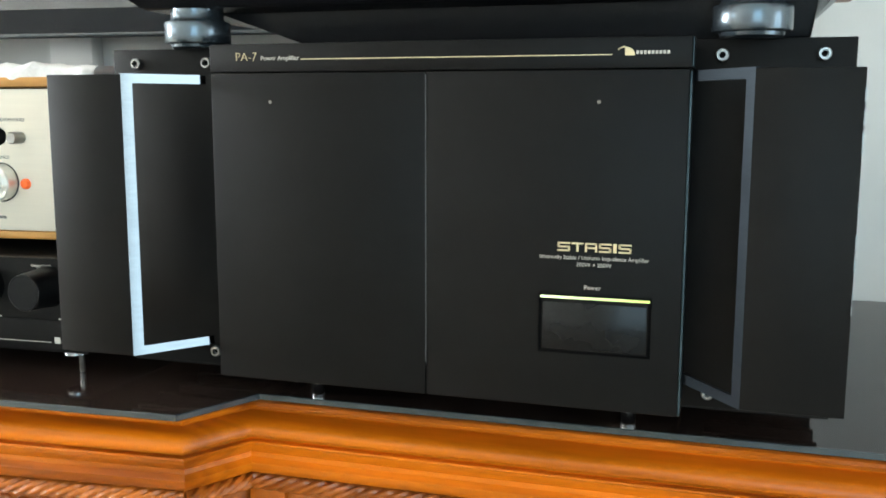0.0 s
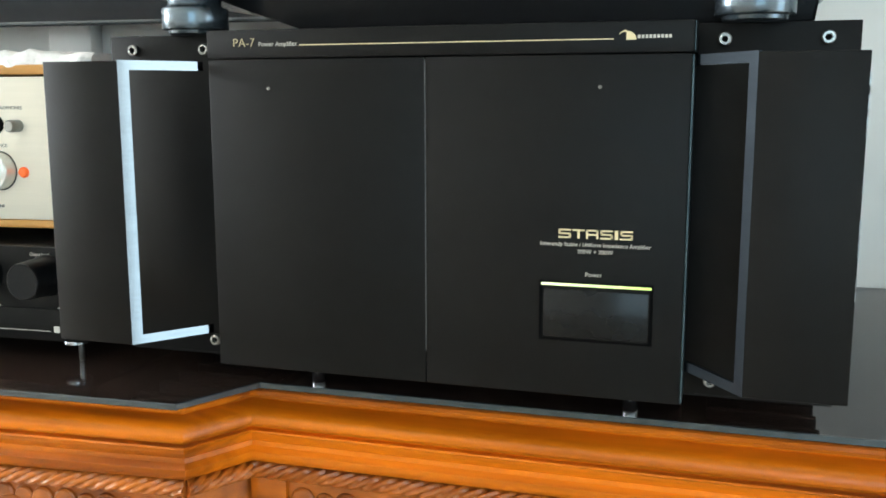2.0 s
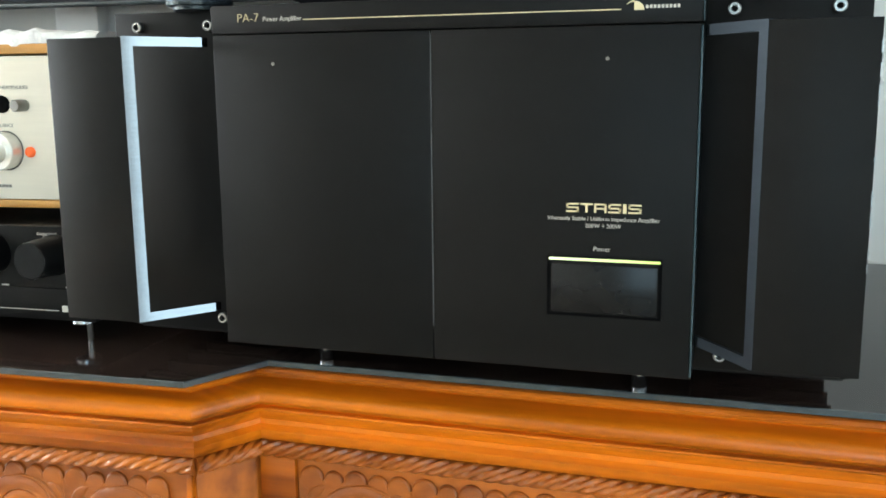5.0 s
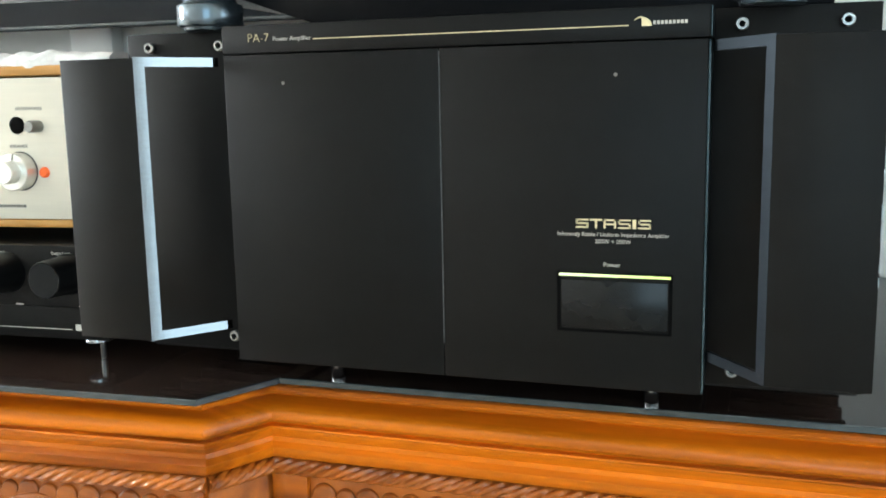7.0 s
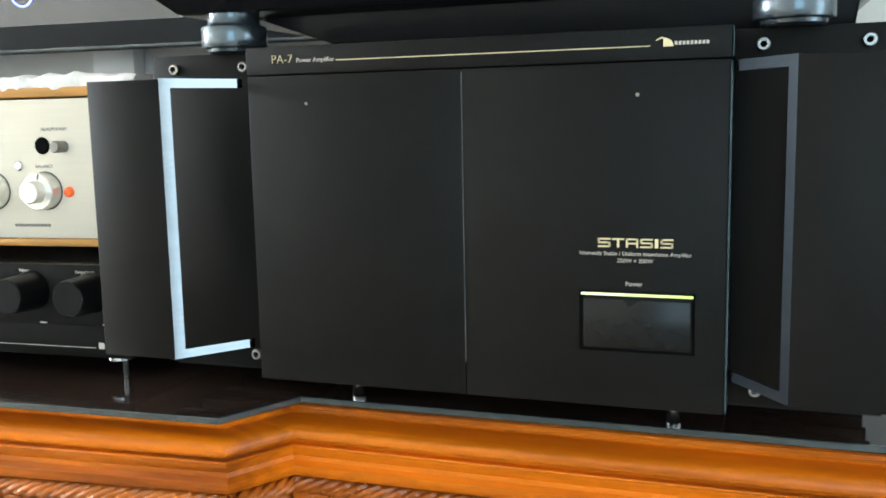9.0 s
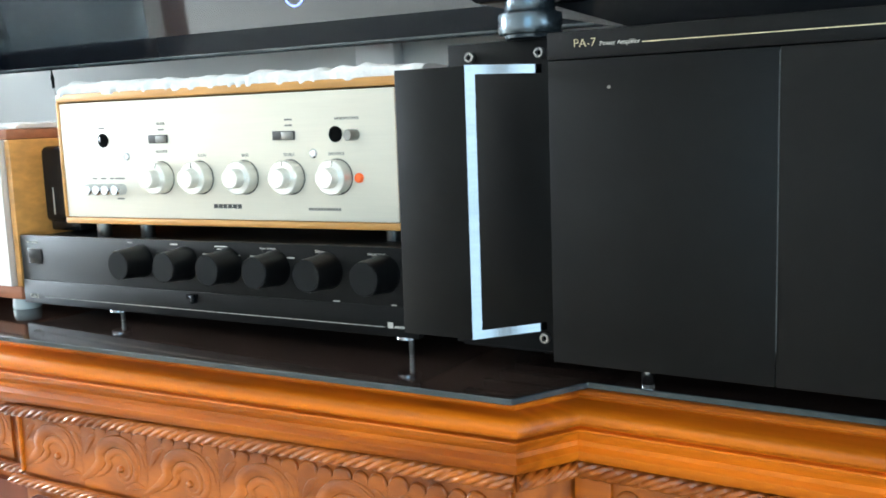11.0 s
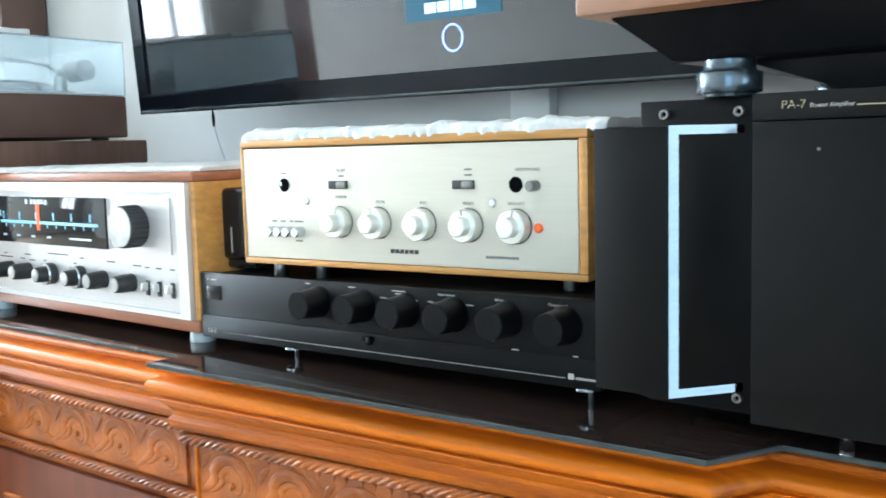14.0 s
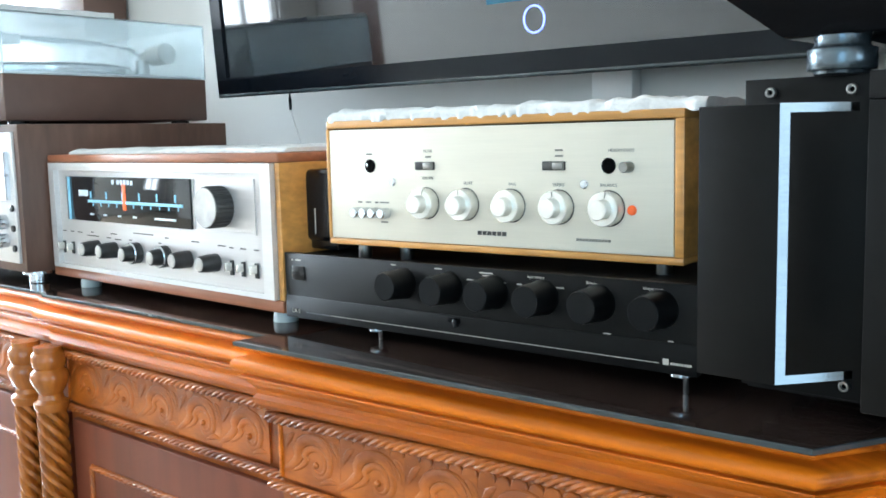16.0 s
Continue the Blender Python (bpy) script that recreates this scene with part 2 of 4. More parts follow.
def sweep(profile, path, bm=None, closed=True, deep=None):
    """Carries a profile along a plan line; deep stretches it downwards from its top at each corner."""
    b = bm or bmesh.new()
    offs = offsets(path)
    deep = deep or [1.0] * len(path)
    top = max(z for o, z in profile)
    rows = [[b.verts.new((x + v.x * o, y + v.y * o, top - (top - z) * k)) for o, z in profile] for (x, y), v, k in zip(path, offs, deep)]
    n = len(profile)
    for r0, r1 in zip(rows, rows[1:]):
        for k in range(n if closed else n - 1):
            b.faces.new((r0[k], r0[(k + 1) % n], r1[(k + 1) % n], r1[k]))
    if closed:
        b.faces.new(rows[0])
        b.faces.new(rows[-1])
    return b


def rope(p0, p1, r, pitch, lobes=4, depth=0.35, seg=20, bm=None, step=8):
    """A twisted rope or barley-sugar shaft between two points."""
    b = bm or bmesh.new()
    p0, p1 = Vector(p0), Vector(p1)
    d = (p1 - p0)
    n = max(2, int(d.length / pitch * step))
    q = d.normalized().to_track_quat("Z", "Y").to_matrix()
    rings = []
    for i in range(n + 1):
        s = i / n
        tw = 2 * math.pi * s * d.length / pitch
        ring = []
        for k in range(seg):
            a = 2 * math.pi * k / seg
            rr = r * (1 - depth * (0.5 - 0.5 * math.cos(lobes * a + lobes * tw)) ** 3)
            ring.append(b.verts.new(p0 + d * s + q @ Vector((rr * math.cos(a), rr * math.sin(a), 0))))
        rings.append(ring)
    for r0, r1 in zip(rings, rings[1:]):
        for k in range(seg):
            b.faces.new((r0[k], r0[(k + 1) % seg], r1[(k + 1) % seg], r1[k]))
    b.faces.new(rings[0])
    b.faces.new(rings[-1])
    return b


def tube(points, radii, seg=8, bm=None, flat=1.0, normal=Vector((0, 1, 0))):
    """A tapering tube along points; flattened along the normal."""
    b = bm or bmesh.new()
    pts = [Vector(p) for p in points]
    rings = []
    for i, pt in enumerate(pts):
        t = (pts[min(i + 1, len(pts) - 1)] - pts[max(i - 1, 0)]).normalized()
        u = t.cross(normal).normalized()
        ring = [b.verts.new(pt + u * (radii[i] * math.cos(2 * math.pi * k / seg)) + normal * (radii[i] * flat * math.sin(2 * math.pi * k / seg))) for k in range(seg)]
        rings.append(ring)
    for r0, r1 in zip(rings, rings[1:]):
        for k in range(seg):
            b.faces.new((r0[k], r0[(k + 1) % seg], r1[(k + 1) % seg], r1[k]))
    b.faces.new(rings[0])
    b.faces.new(rings[-1])
    return b


def letters(text, size, x, y, z, mat, parent, align="LEFT", name="lettering", wide=1.0, bold=0.0):
    """Words as a thin mesh that faces -y, with its baseline at z."""
    cu = bpy.data.curves.new("words", "FONT")
    cu.body, cu.size, cu.align_x, cu.extrude, cu.resolution_u, cu.offset = text, size, align, 0.00012, 3, bold
    tmp = bpy.data.objects.new("words", cu)
    scene.collection.objects.link(tmp)
    bpy.context.view_layer.update()
    me = bpy.data.meshes.new_from_object(tmp.evaluated_get(bpy.context.evaluated_depsgraph_get()))
    bpy.data.objects.remove(tmp)
    me.transform(Matrix.Translation((x, y, z)) @ Matrix.Rotation(radians(90), 4, "X") @ Matrix.Diagonal((wide, 1, 1, 1)))
    me.materials.clear()
    me.materials.append(mat)
    ob = new(name, me)
    ob.parent = parent
    return ob


def bars(rows, y, mat, parent, h=0.0008, name="printed_bar"):
    """Plain bars for small print: (x0, x1, z), each a piece of its own."""
    for x0, x1, z in rows:
        part(name, box(x0, x1, y - 0.0002, y + 0.0003, z - h / 2, z + h / 2), mat, parent, smooth=0)


def slab_hole(x0, x1, y0, y1, z0, z1, hx0, hx1, hz0, hz1):
    """An upright plate with a rectangular opening."""
    b = bmesh.new()
    box(x0, hx0, y0, y1, z0, z1, bm=b)
    box(hx1, x1, y0, y1, z0, z1, bm=b)
    box(hx0, hx1, y0, y1, z0, hz0, bm=b)
    box(hx0, hx1, y0, y1, hz1, z1, bm=b)
    return b


# ---- the room ----
WALL_Y = 0.49
part("floor", box(-5.8, 2.0, -4.8, 0.7, -0.1, 0.0), FLOORM)
part("ceiling", box(-5.8, 2.0, -4.8, 0.7, 2.6, 2.7), CEIL)
part("wall_north", box(-5.8, 2.0, WALL_Y, WALL_Y + 0.15, 0, 2.6), WALLPAINT)


def wall_with_opening(name, m, length, o0, o1, z0, z1):
    b = slab_hole(0, length, 0, 0.15, 0, 2.6, o0, o1, z0, z1)
    bmesh.ops.transform(b, matrix=m, verts=b.verts)
    return part(name, b, WALLPAINT)


def window_frame(name, m, o0, o1, z0, z1):
    e = base(name, m, "white framed window full of daylight", "window", kind="structure")
    b = slab_hole(o0, o1, 0.03, 0.08, z0, z1, o0 + 0.05, o1 - 0.05, z0 + 0.05, z1 - 0.05)
    part("window_frame", b, TRUNK, e)
    mid = (o0 + o1) / 2
    part("mullion", box(mid - 0.025, mid + 0.025, 0.035, 0.075, z0 + 0.05, z1 - 0.05), TRUNK, e)
    return e


for nm, m, ln, o0, o1, z0, z1 in (
        ("east", pose(1.70, 0.49, 0, 0, 0, -90), 3.75, 0.57, 1.25, 0.15, 1.45),
        ("west", pose(-5.5, -2.6, 0, 0, 0, 90), 3.09, 1.28, 2.98, 0.65, 2.35),
        ("alcove_side", pose(-5.5, -4.6, 0, 0, 0, 90), 2.0, 0.45, 1.15, 1.30, 2.30),
        ("south", pose(1.85, -3.11, 0, 0, 0, 180), 5.53, 0.20, 1.60, 0.20, 2.30)):
    tagged(wall_with_opening("wall_" + nm, m, ln, o0, o1, z0, z1), kind="structure")
    window_frame("window_" + nm, m, o0, o1, z0, z1)
tagged(part("wall_return", box(-3.68, -3.53, -4.6, -3.265, 0, 2.6), WALLPAINT), kind="structure")
tagged(part("wall_alcove", box(-5.65, -3.53, -4.75, -4.60, 0, 2.6), WALLPAINT), kind="structure")
for nm in ("floor", "ceiling", "wall_north"):
    tagged(bpy.data.objects[nm], kind="structure")

# ---- the carved console ----
EDGE = [(0.75, 0.036), (-0.1218, 0.0325), (-0.1490, -0.0212), (-0.679, -0.0492), (-0.6765, -0.0125), (-1.120, -0.0270), (-1.121, -0.0190), (-1.95, -0.043)]
TIMBER = [(0.75, 0.0315), (-0.1265, 0.0285), (-0.1505, -0.0128), (-0.6895, -0.0370), (-0.6870, -0.0185), (-1.120, -0.0335), (-1.121, -0.0255), (-1.95, -0.0495)]
console = base("media_console", pose(-0.6, 0.2, 0), "long carved mahogany media console with twisted rope mouldings", "console")


def on_console(ob):
    ob.parent = console
    ob.matrix_parent_inverse = console.matrix_world.inverted()
    return ob


bpy.context.view_layer.update()
PROFILE = [(-0.05, 0.7958), (-0.0040, 0.7958), (-0.0015, 0.7950), (-0.0004, 0.7932), (-0.0010, 0.7912), (-0.0040, 0.7900), (-0.0090, 0.7888), (-0.0100, 0.7868),
           (-0.0060, 0.7853), (0.0015, 0.7839), (0.0046, 0.7816), (0.0059, 0.7786), (0.0054, 0.7756), (0.0028, 0.7730), (-0.0030, 0.7714), (-0.0032, 0.7701),
           (0.0012, 0.7697), (0.0019, 0.7687), (0.0011, 0.7677), (-0.0036, 0.7671), (-0.0038, 0.7660), (-0.0046, 0.7640), (-0.0076, 0.7612), (-0.0104, 0.7580),
           (-0.0102, 0.7548), (-0.0072, 0.7515), (-0.0077, 0.7480), (-0.0105, 0.7448), (-0.0122, 0.7432), (-0.05, 0.7432)]
DEEP = [1.0, 1.0, 1.0, 1.22, 1.18, 1.18, 1.18, 1.18]
on_console(part("cornice_moulding", sweep(PROFILE, TIMBER, deep=DEEP), WOOD))
body_line = moved(TIMBER, -0.024)
on_console(part("carcass", slab([*body_line, (-1.95, 0.45), (0.75, 0.45)], 0.06, 0.7950), CARVED))
on_console(part("plinth", slab([*moved(TIMBER, -0.015), (-1.95, 0.44), (0.75, 0.44)], 0.0, 0.07), DOORWOOD))
for z in (0.7358, 0.6565):
    line = [(*p, 0.7958 - (0.7958 - z) * k if z > 0.7 else z) for p, k in zip(moved(TIMBER, -0.0165), DEEP)]
    for a, b in zip(line, line[1:]):
        if math.dist(a, b) > 0.03:
            on_console(part("rope_moulding", rope(a, b, 0.0060 if z > 0.7 else 0.0052, 0.048, lobes=5, depth=0.36, seg=30, step=26), CARVED))


def scroll_piece():
    """One breaking-wave scroll of the frieze, 79 mm long, in low relief on a raised field with a lobed upper edge."""
    b = bmesh.new()
    box(-0.0394, 0.0394, -0.0026, 0.0005, -0.0310, 0.0205, bm=b)
    for x, r in ((-0.0305, 0.0088), (-0.0150, 0.0068), (0.0005, 0.0086), (0.0165, 0.0074), (0.0310, 0.0082)):
        lathe([(r, 0), (r * 0.98, 0.0018), (r * 0.84, 0.0028), (0.001, 0.0031)], facing(x, 0.0, 0.0205), 20, b)
    cx, cz = 0.008, -0.009
    # the wave: a broad stem that climbs from the foot of the last scroll, breaks and curls round its eye
    for r0, wide, lift, tail in ((0.0235, 0.0068, -0.0020, 0.034), (0.0132, 0.0040, -0.0026, 0.020)):
        pts, rad = [], []
        a0 = radians(158)
        sx, sz = cx + r0 * math.cos(a0), cz + r0 * math.sin(a0)
        for u in np.linspace(0, 1, 10)[:-1]:
            pts.append((sx - tail * (1 - u) ** 1.25, lift, sz - 0.028 * (1 - u) ** 0.75 * (tail / 0.034)))
            rad.append(0.0012 + (wide - 0.0012) * u ** 0.8)
        for u in np.linspace(0, 1, 26):
            a = a0 - u * radians(330)
            r = r0 * (1 - u) ** 0.8 + 0.0040
            pts.append((cx + r * math.cos(a), lift, cz + r * math.sin(a)))
            rad.append(wide * (1 - 0.78 * u))
        tube(pts, rad, 10, b, 0.42)
    # a hollow line along the crest, the eye, and a leaf behind the wave
    tube([(cx + 0.0285 * math.cos(a), -0.0030, cz + 0.0285 * math.sin(a)) for a in np.linspace(radians(150), radians(10), 16)],
         [0.0004 + 0.0012 * math.sin(math.pi * u) for u in np.linspace(0, 1, 16)], 6, b, 0.6)
    bmesh.ops.create_uvsphere(b, u_segments=12, v_segments=8, radius=0.0032, matrix=Matrix.Translation((cx, -0.0030, cz)))
    for x0, z0, x1, z1, w in ((-0.037, -0.004, -0.020, 0.017, 0.0036), (0.026, 0.016, 0.039, 0.002, 0.0034), (0.010, -0.029, 0.037, -0.022, 0.0030)):
        tube([(x0 + (x1 - x0) * u, -0.0024, z0 + (z1 - z0) * u + 0.004 * math.sin(math.pi * u)) for u in np.linspace(0, 1, 9)],
             [0.0004 + w * math.sin(math.pi * u) for u in np.linspace(0, 1, 9)], 8, b, 0.42)
    return b


FRIEZE_SCROLL = None
for (a, b) in zip(body_line, body_line[1:]):
    ln = math.dist(a, b)
    if ln < 0.2:
        continue
    d = Vector((b[0] - a[0], b[1] - a[1])).normalized()
    ang = math.degrees(math.atan2(-d.y, -d.x))
    margin = 0.068 if a[0] > 0 else 0.0435
    n = int((ln - 0.02) / 0.079)
    first = ln - margin - 0.079 * (n - 1)
    for k in range(n):
        c = Vector(a) + d * (first + 0.079 * k)
        m = pose(c.x, c.y, 0.6940, 0, 0, ang)
        if FRIEZE_SCROLL is None:
            FRIEZE_SCROLL = part("carved_scroll", scroll_piece(), CARVED, console)
            FRIEZE_SCROLL.matrix_local = console.matrix_world.inverted() @ m
        else:
            share(FRIEZE_SCROLL, console.matrix_world.inverted() @ m)
    # stiles, door fields with a roped inner frame
    nrm = Vector((-d.y, d.x))
    for s in ((0.014, ln - 0.014) if a[0] > 0 else (0.003, ln - 0.003)):
        c = Vector(a) + d * s + nrm * 0.002
        w = 0.013 if a[0] > 0 else 0.0022
        q = box(-w, w, -0.003, 0.004, -0.036, 0.032, 0.0010)
        bmesh.ops.transform(q, matrix=pose(c.x, c.y, 0.70, 0, 0, ang), verts=q.verts)
        on_console(part("frieze_stile", q, WOOD))
    doors = max(1, round(ln / 0.42))
    for k in range(doors):
        s0, s1 = ln * k / doors + 0.012, ln * (k + 1) / doors - 0.012
        c = Vector(a) + d * ((s0 + s1) / 2) + nrm * 0.002
        w = (s1 - s0) / 2
        door = part("cabinet_door", box(-w, w, -0.006, 0.004, -0.27, 0.27, 0.003), DOORWOOD)
        door.matrix_world = pose(c.x, c.y, 0.372, 0, 0, ang)
        bpy.context.view_layer.update()
        on_console(door)
        q = bmesh.new()
        fw, fz = w - 0.045, 0.215
        for p0, p1 in (((-fw, fz), (fw, fz)), ((fw, fz), (fw, -fz)), ((fw, -fz), (-fw, -fz)), ((-fw, -fz), (-fw, fz))):
            rope((p0[0], -0.0065, p0[1]), (p1[0], -0.0065, p1[1]), 0.0044, 0.040, lobes=4, depth=0.36, seg=20, bm=q, step=18)
        part("rope_frame", q, CARVED, door)
# barley-sugar columns
for x, y in ((-1.155, -0.050), (-1.100, -0.046)):
    col = part("twisted_column", rope((x, y + 0.012, 0.10), (x, y + 0.012, 0.660), 0.0190, 0.105, lobes=6, depth=0.45, seg=60, step=48), WOODUP)
    on_console(col)
    cap = lathe([(0.019, 0.655), (0.0215, 0.660), (0.0215, 0.666), (0.016, 0.670), (0.0145, 0.676), (0.021, 0.688), (0.0235, 0.697), (0.0225, 0.704), (0.018, 0.709),
                 (0.0205, 0.713), (0.0215, 0.720), (0.0205, 0.727), (0.0175, 0.731), (0.0175, 0.737)], pose(x, y + 0.012, 0), 28)
    on_console(part("capital", cap, WOODUP))

# glass top
glass = base("glass_top", pose(-0.6, 0.2, 0.7958), "dark tinted glass sheet lying on the console", "glass top")
b = slab([*moved(EDGE, 0.0), (-1.95, 0.47), (0.75, 0.47)], 0.7962, 0.80)
part("sheet", b, GLASSTOP, None)
sh = bpy.data.objects["sheet"]
bpy.context.view_layer.update()
for nm, bmx, mt, lb in (("edge", sweep([(-0.001, 0.7960), (0.0, 0.7960), (0.0006, 0.7965), (0.0006, 0.7996), (0.0002, 0.8001), (-0.001, 0.8001)], EDGE), GLASSEDGE, "polished blue-grey glass edge"),):
    ob = part(nm, bmx, mt, None, lb)
    ob.parent, ob.matrix_parent_inverse = glass, glass.matrix_world.inverted()
sh.parent, sh.matrix_parent_inverse = glass, glass.matrix_world.inverted()

# ---- power amplifier ----
amp = base("power_amplifier", pose(0.0015, 0, 0.8), "large black power amplifier with angled handles standing on the glass", "amplifier")
AX = 0.138
part("chassis", box(-0.130, 0.134, 0.021, 0.40, 0.018, 0.2165, 0.001), BLACK, amp)
AXL = 0.1318
part("front_panel", box(-AXL, -0.0010, 0.0, 0.02, 0.0205, 0.2010, 0.0007), BLACK, amp)
part("front_panel", box(-0.0006, AX, 0.0, 0.02, 0.0205, 0.2010, 0.0007), BLACK, amp)
part("seam_line", box(-0.00092, -0.00064, -0.0003, 0.004, 0.0395, 0.1995), DIMPRINT, amp, "thin pale centre seam")
part("top_strip", box(-AXL, AX + 0.0006, -0.0006, 0.02, 0.2016, 0.2173, 0.0006), BLACK, amp)
part("panel_edge", box(AX + 0.0001, AX + 0.0011, 0.0004, 0.02, 0.0205, 0.2008, 0.0009, seg=1), PANELEDGE, amp, "bare metal edge of the front panel")
part("panel_edge", box(AX + 0.0007, AX + 0.0014, 0.0, 0.02, 0.2018, 0.2172, 0.0004, seg=1), PANELEDGE, amp, "bare metal edge of the top strip")
for s in (-1, 1):
    sink = part("heat_sink", box(min(s * 0.136, s * 0.150), max(s * 0.136, s * 0.150), 0.034, 0.390, 0.0160, 0.2150), BLACK, amp, "black finned heat sink", 0)
    fin = part("fin", box(min(s * 0.150, s * 0.2155), max(s * 0.150, s * 0.2155), 0.0, 0.005, 0.0160, 0.2150), BLACK, sink, "", 0)
    fin.matrix_local = pose(0, 0.034, 0)
    for k in range(1, 15):
        share(fin, pose(0, 0.034 + 0.025 * k, 0))
    part("side_flange", box(min(s * 0.1385, s * 0.2178), max(s * 0.1385, s * 0.2178), 0.029, 0.033, 0.0185, 0.2173, 0.0005), BLACK, amp)
    h = part("handle", box(min(s * 0.168, s * (0.2175 if s < 0 else 0.2150)), max(s * 0.168, s * (0.2175 if s < 0 else 0.2150)), -0.0345, -0.0315, 0.0384, 0.1998, 0.0004), BLACK, amp)
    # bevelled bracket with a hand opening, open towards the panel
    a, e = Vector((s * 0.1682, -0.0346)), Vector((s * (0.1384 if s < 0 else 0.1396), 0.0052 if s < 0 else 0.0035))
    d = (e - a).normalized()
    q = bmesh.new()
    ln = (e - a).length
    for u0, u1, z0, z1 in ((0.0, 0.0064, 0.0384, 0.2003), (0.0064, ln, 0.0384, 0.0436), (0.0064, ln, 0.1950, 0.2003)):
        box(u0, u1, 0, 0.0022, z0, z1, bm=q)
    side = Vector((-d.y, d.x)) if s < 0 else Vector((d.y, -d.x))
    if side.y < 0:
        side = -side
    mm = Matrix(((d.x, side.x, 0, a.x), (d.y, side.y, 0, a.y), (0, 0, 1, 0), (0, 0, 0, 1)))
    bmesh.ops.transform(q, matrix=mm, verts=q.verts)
    # same metal on both sides; the right one's shade is in its darker colour
    part("bevel_bracket", q, BRUSHED if s < 0 else SHADEDBRUSHED, h, "%s metal bracket with a hand opening" % ("bright brushed" if s < 0 else "shade-darkened brushed"))
    b = lathe([(0.0016, 0.0), (0.0032, 0.0), (0.0034, 0.001), (0.0034, 0.0030), (0.0029, 0.0036), (0.0019, 0.0036), (0.0018, 0.0010)], seg=24)
    bmesh.ops.transform(b, matrix=facing(0, 0, 0), verts=b.verts)
    first = None
    for x, z in ((-0.2000, 0.2085), (-0.1503, 0.2085), (-0.1503, 0.0275)) if s < 0 else ((0.2022, 0.2090), (0.1526, 0.2090), (0.1525, 0.0270)):
        m = pose(x, 0.0288, z)
        if first is None:
            first = part("socket_screw", b, STEEL, amp, "steel hexagon socket screw")
            first.matrix_local = m
            hole = part("socket", lathe([(0.0018, 0.0005), (0.0017, 0.0014)], facing(0, 0, 0), 6), HOLE, first)
        else:
            c = share(first, m)
            share(hole, Matrix.Identity(4)).parent = c
for x in (-0.0940, 0.0930):
    part("panel_pin", lathe([(0.0010, 0), (0.0010, 0.0004), (0.0007, 0.0006)], facing(x, 0.0002, 0.1847), 16), GREYPRINT, amp)
well = part("power_button", box(0.0652, 0.1212, -0.0005, 0.004, 0.0525, 0.0790, 0.0012), BUTTONBLACK, amp, "wide glossy black power button")
part("button_surround", slab_hole(0.0633, 0.1231, -0.0003, 0.003, 0.0508, 0.0833, 0.0650, 0.1214, 0.0522, 0.0830), HOLE, well)
part("indicator_bar", box(0.0643, 0.1222, -0.0012, 0.002, 0.0808, 0.0821, 0.0003), LEDBAR, well, "glowing yellow-green indicator bar")
letters("PA-7", 0.0070, -0.1152, -0.0008, 0.2078, GOLD, amp, wide=1.0, bold=-0.00016)
letters("Power Amplifier", 0.0036, -0.0990, -0.0008, 0.2080, PALEPRINT, amp)
part("gold_line", box(-0.0740, 0.0992, -0.0009, 0.0, 0.2082, 0.2087), GOLD, amp, smooth=0)
part("logo_crescent", tube([(0.1056 + 0.0046 * math.cos(a), -0.0008, 0.2080 + 0.0043 * math.sin(a)) for a in np.linspace(radians(90), radians(140), 10)],
                           [0.0002 + 0.0003 * u for u in np.linspace(1, 0, 10)], 6), GOLD, amp)
b = bmesh.new()
arc = [(0.1056 + 0.0050 * math.cos(a), 0.2079 + 0.0044 * math.sin(a)) for a in np.linspace(0, math.pi / 2, 12)] + [(0.1056, 0.2079)]
lo = [b.verts.new((x, -0.0009, z)) for x, z in arc]
hi = [b.verts.new((x, -0.0005, z)) for x, z in arc]
b.faces.new(lo)
b.faces.new(hi)
for k in range(len(arc)):
    b.faces.new((lo[k], lo[(k + 1) % len(arc)], hi[(k + 1) % len(arc)], hi[k]))
part("logo_fan", b, GOLD, amp, smooth=0)
bars([(0.1112 + 0.0019 * k, 0.1112 + 0.0019 * k + 0.0013, 0.2094) for k in range(9)], -0.0008, PALEPRINT, amp, 0.0017, "maker_mark_bar")
STROKES = {"S": ((0, 1, .82, 1), (0, 1, .42, .6), (0, 1, 0, .18), (0, .16, .42, 1), (.84, 1, 0, .6)),
           "T": ((0, 1, .82, 1), (.41, .59, 0, .82)),
           "A": ((0, 1, .82, 1), (0, .16, 0, 1), (.84, 1, 0, 1), (.16, .84, .36, .54)),
           "I": ((0, 1, 0, 1),)}
for ch, x0, w in (("S", 0.0730, 0.0067), ("T", 0.0805, 0.0063), ("A", 0.0876, 0.0064), ("S", 0.0949, 0.0066), ("I", 0.1024, 0.0018), ("S", 0.1051, 0.0067)):
    b = bmesh.new()
    for u0, u1, v0, v1 in STROKES[ch]:
        box(x0 + w * u0, x0 + w * u1, -0.0003, 0.0002, 0.1064 + 0.0048 * v0, 0.1064 + 0.0048 * v1, bm=b)
    part("letter", b, GOLD, amp, smooth=0)
letters("Inherently Stable / Uniform Impedance Amplifier", 0.0030, 0.0922, -0.0003, 0.1022, PALEPRINT, amp, "CENTER", wide=0.98)
letters("200W + 200W", 0.0030, 0.0924, -0.0003, 0.0985, PALEPRINT, amp, "CENTER")
letters("Power", 0.0034, 0.0920, -0.0003, 0.0862, PALEPRINT, amp, "CENTER")
for k in range(14):
    z0 = 0.046 + random.random() * 0.148
    part("worn_chip", box(0.2147, 0.21515, -0.0347, -0.0341, z0, z0 + 0.002 + 0.008 * random.random() ** 2), STEEL, amp, smooth=0)
foot = None
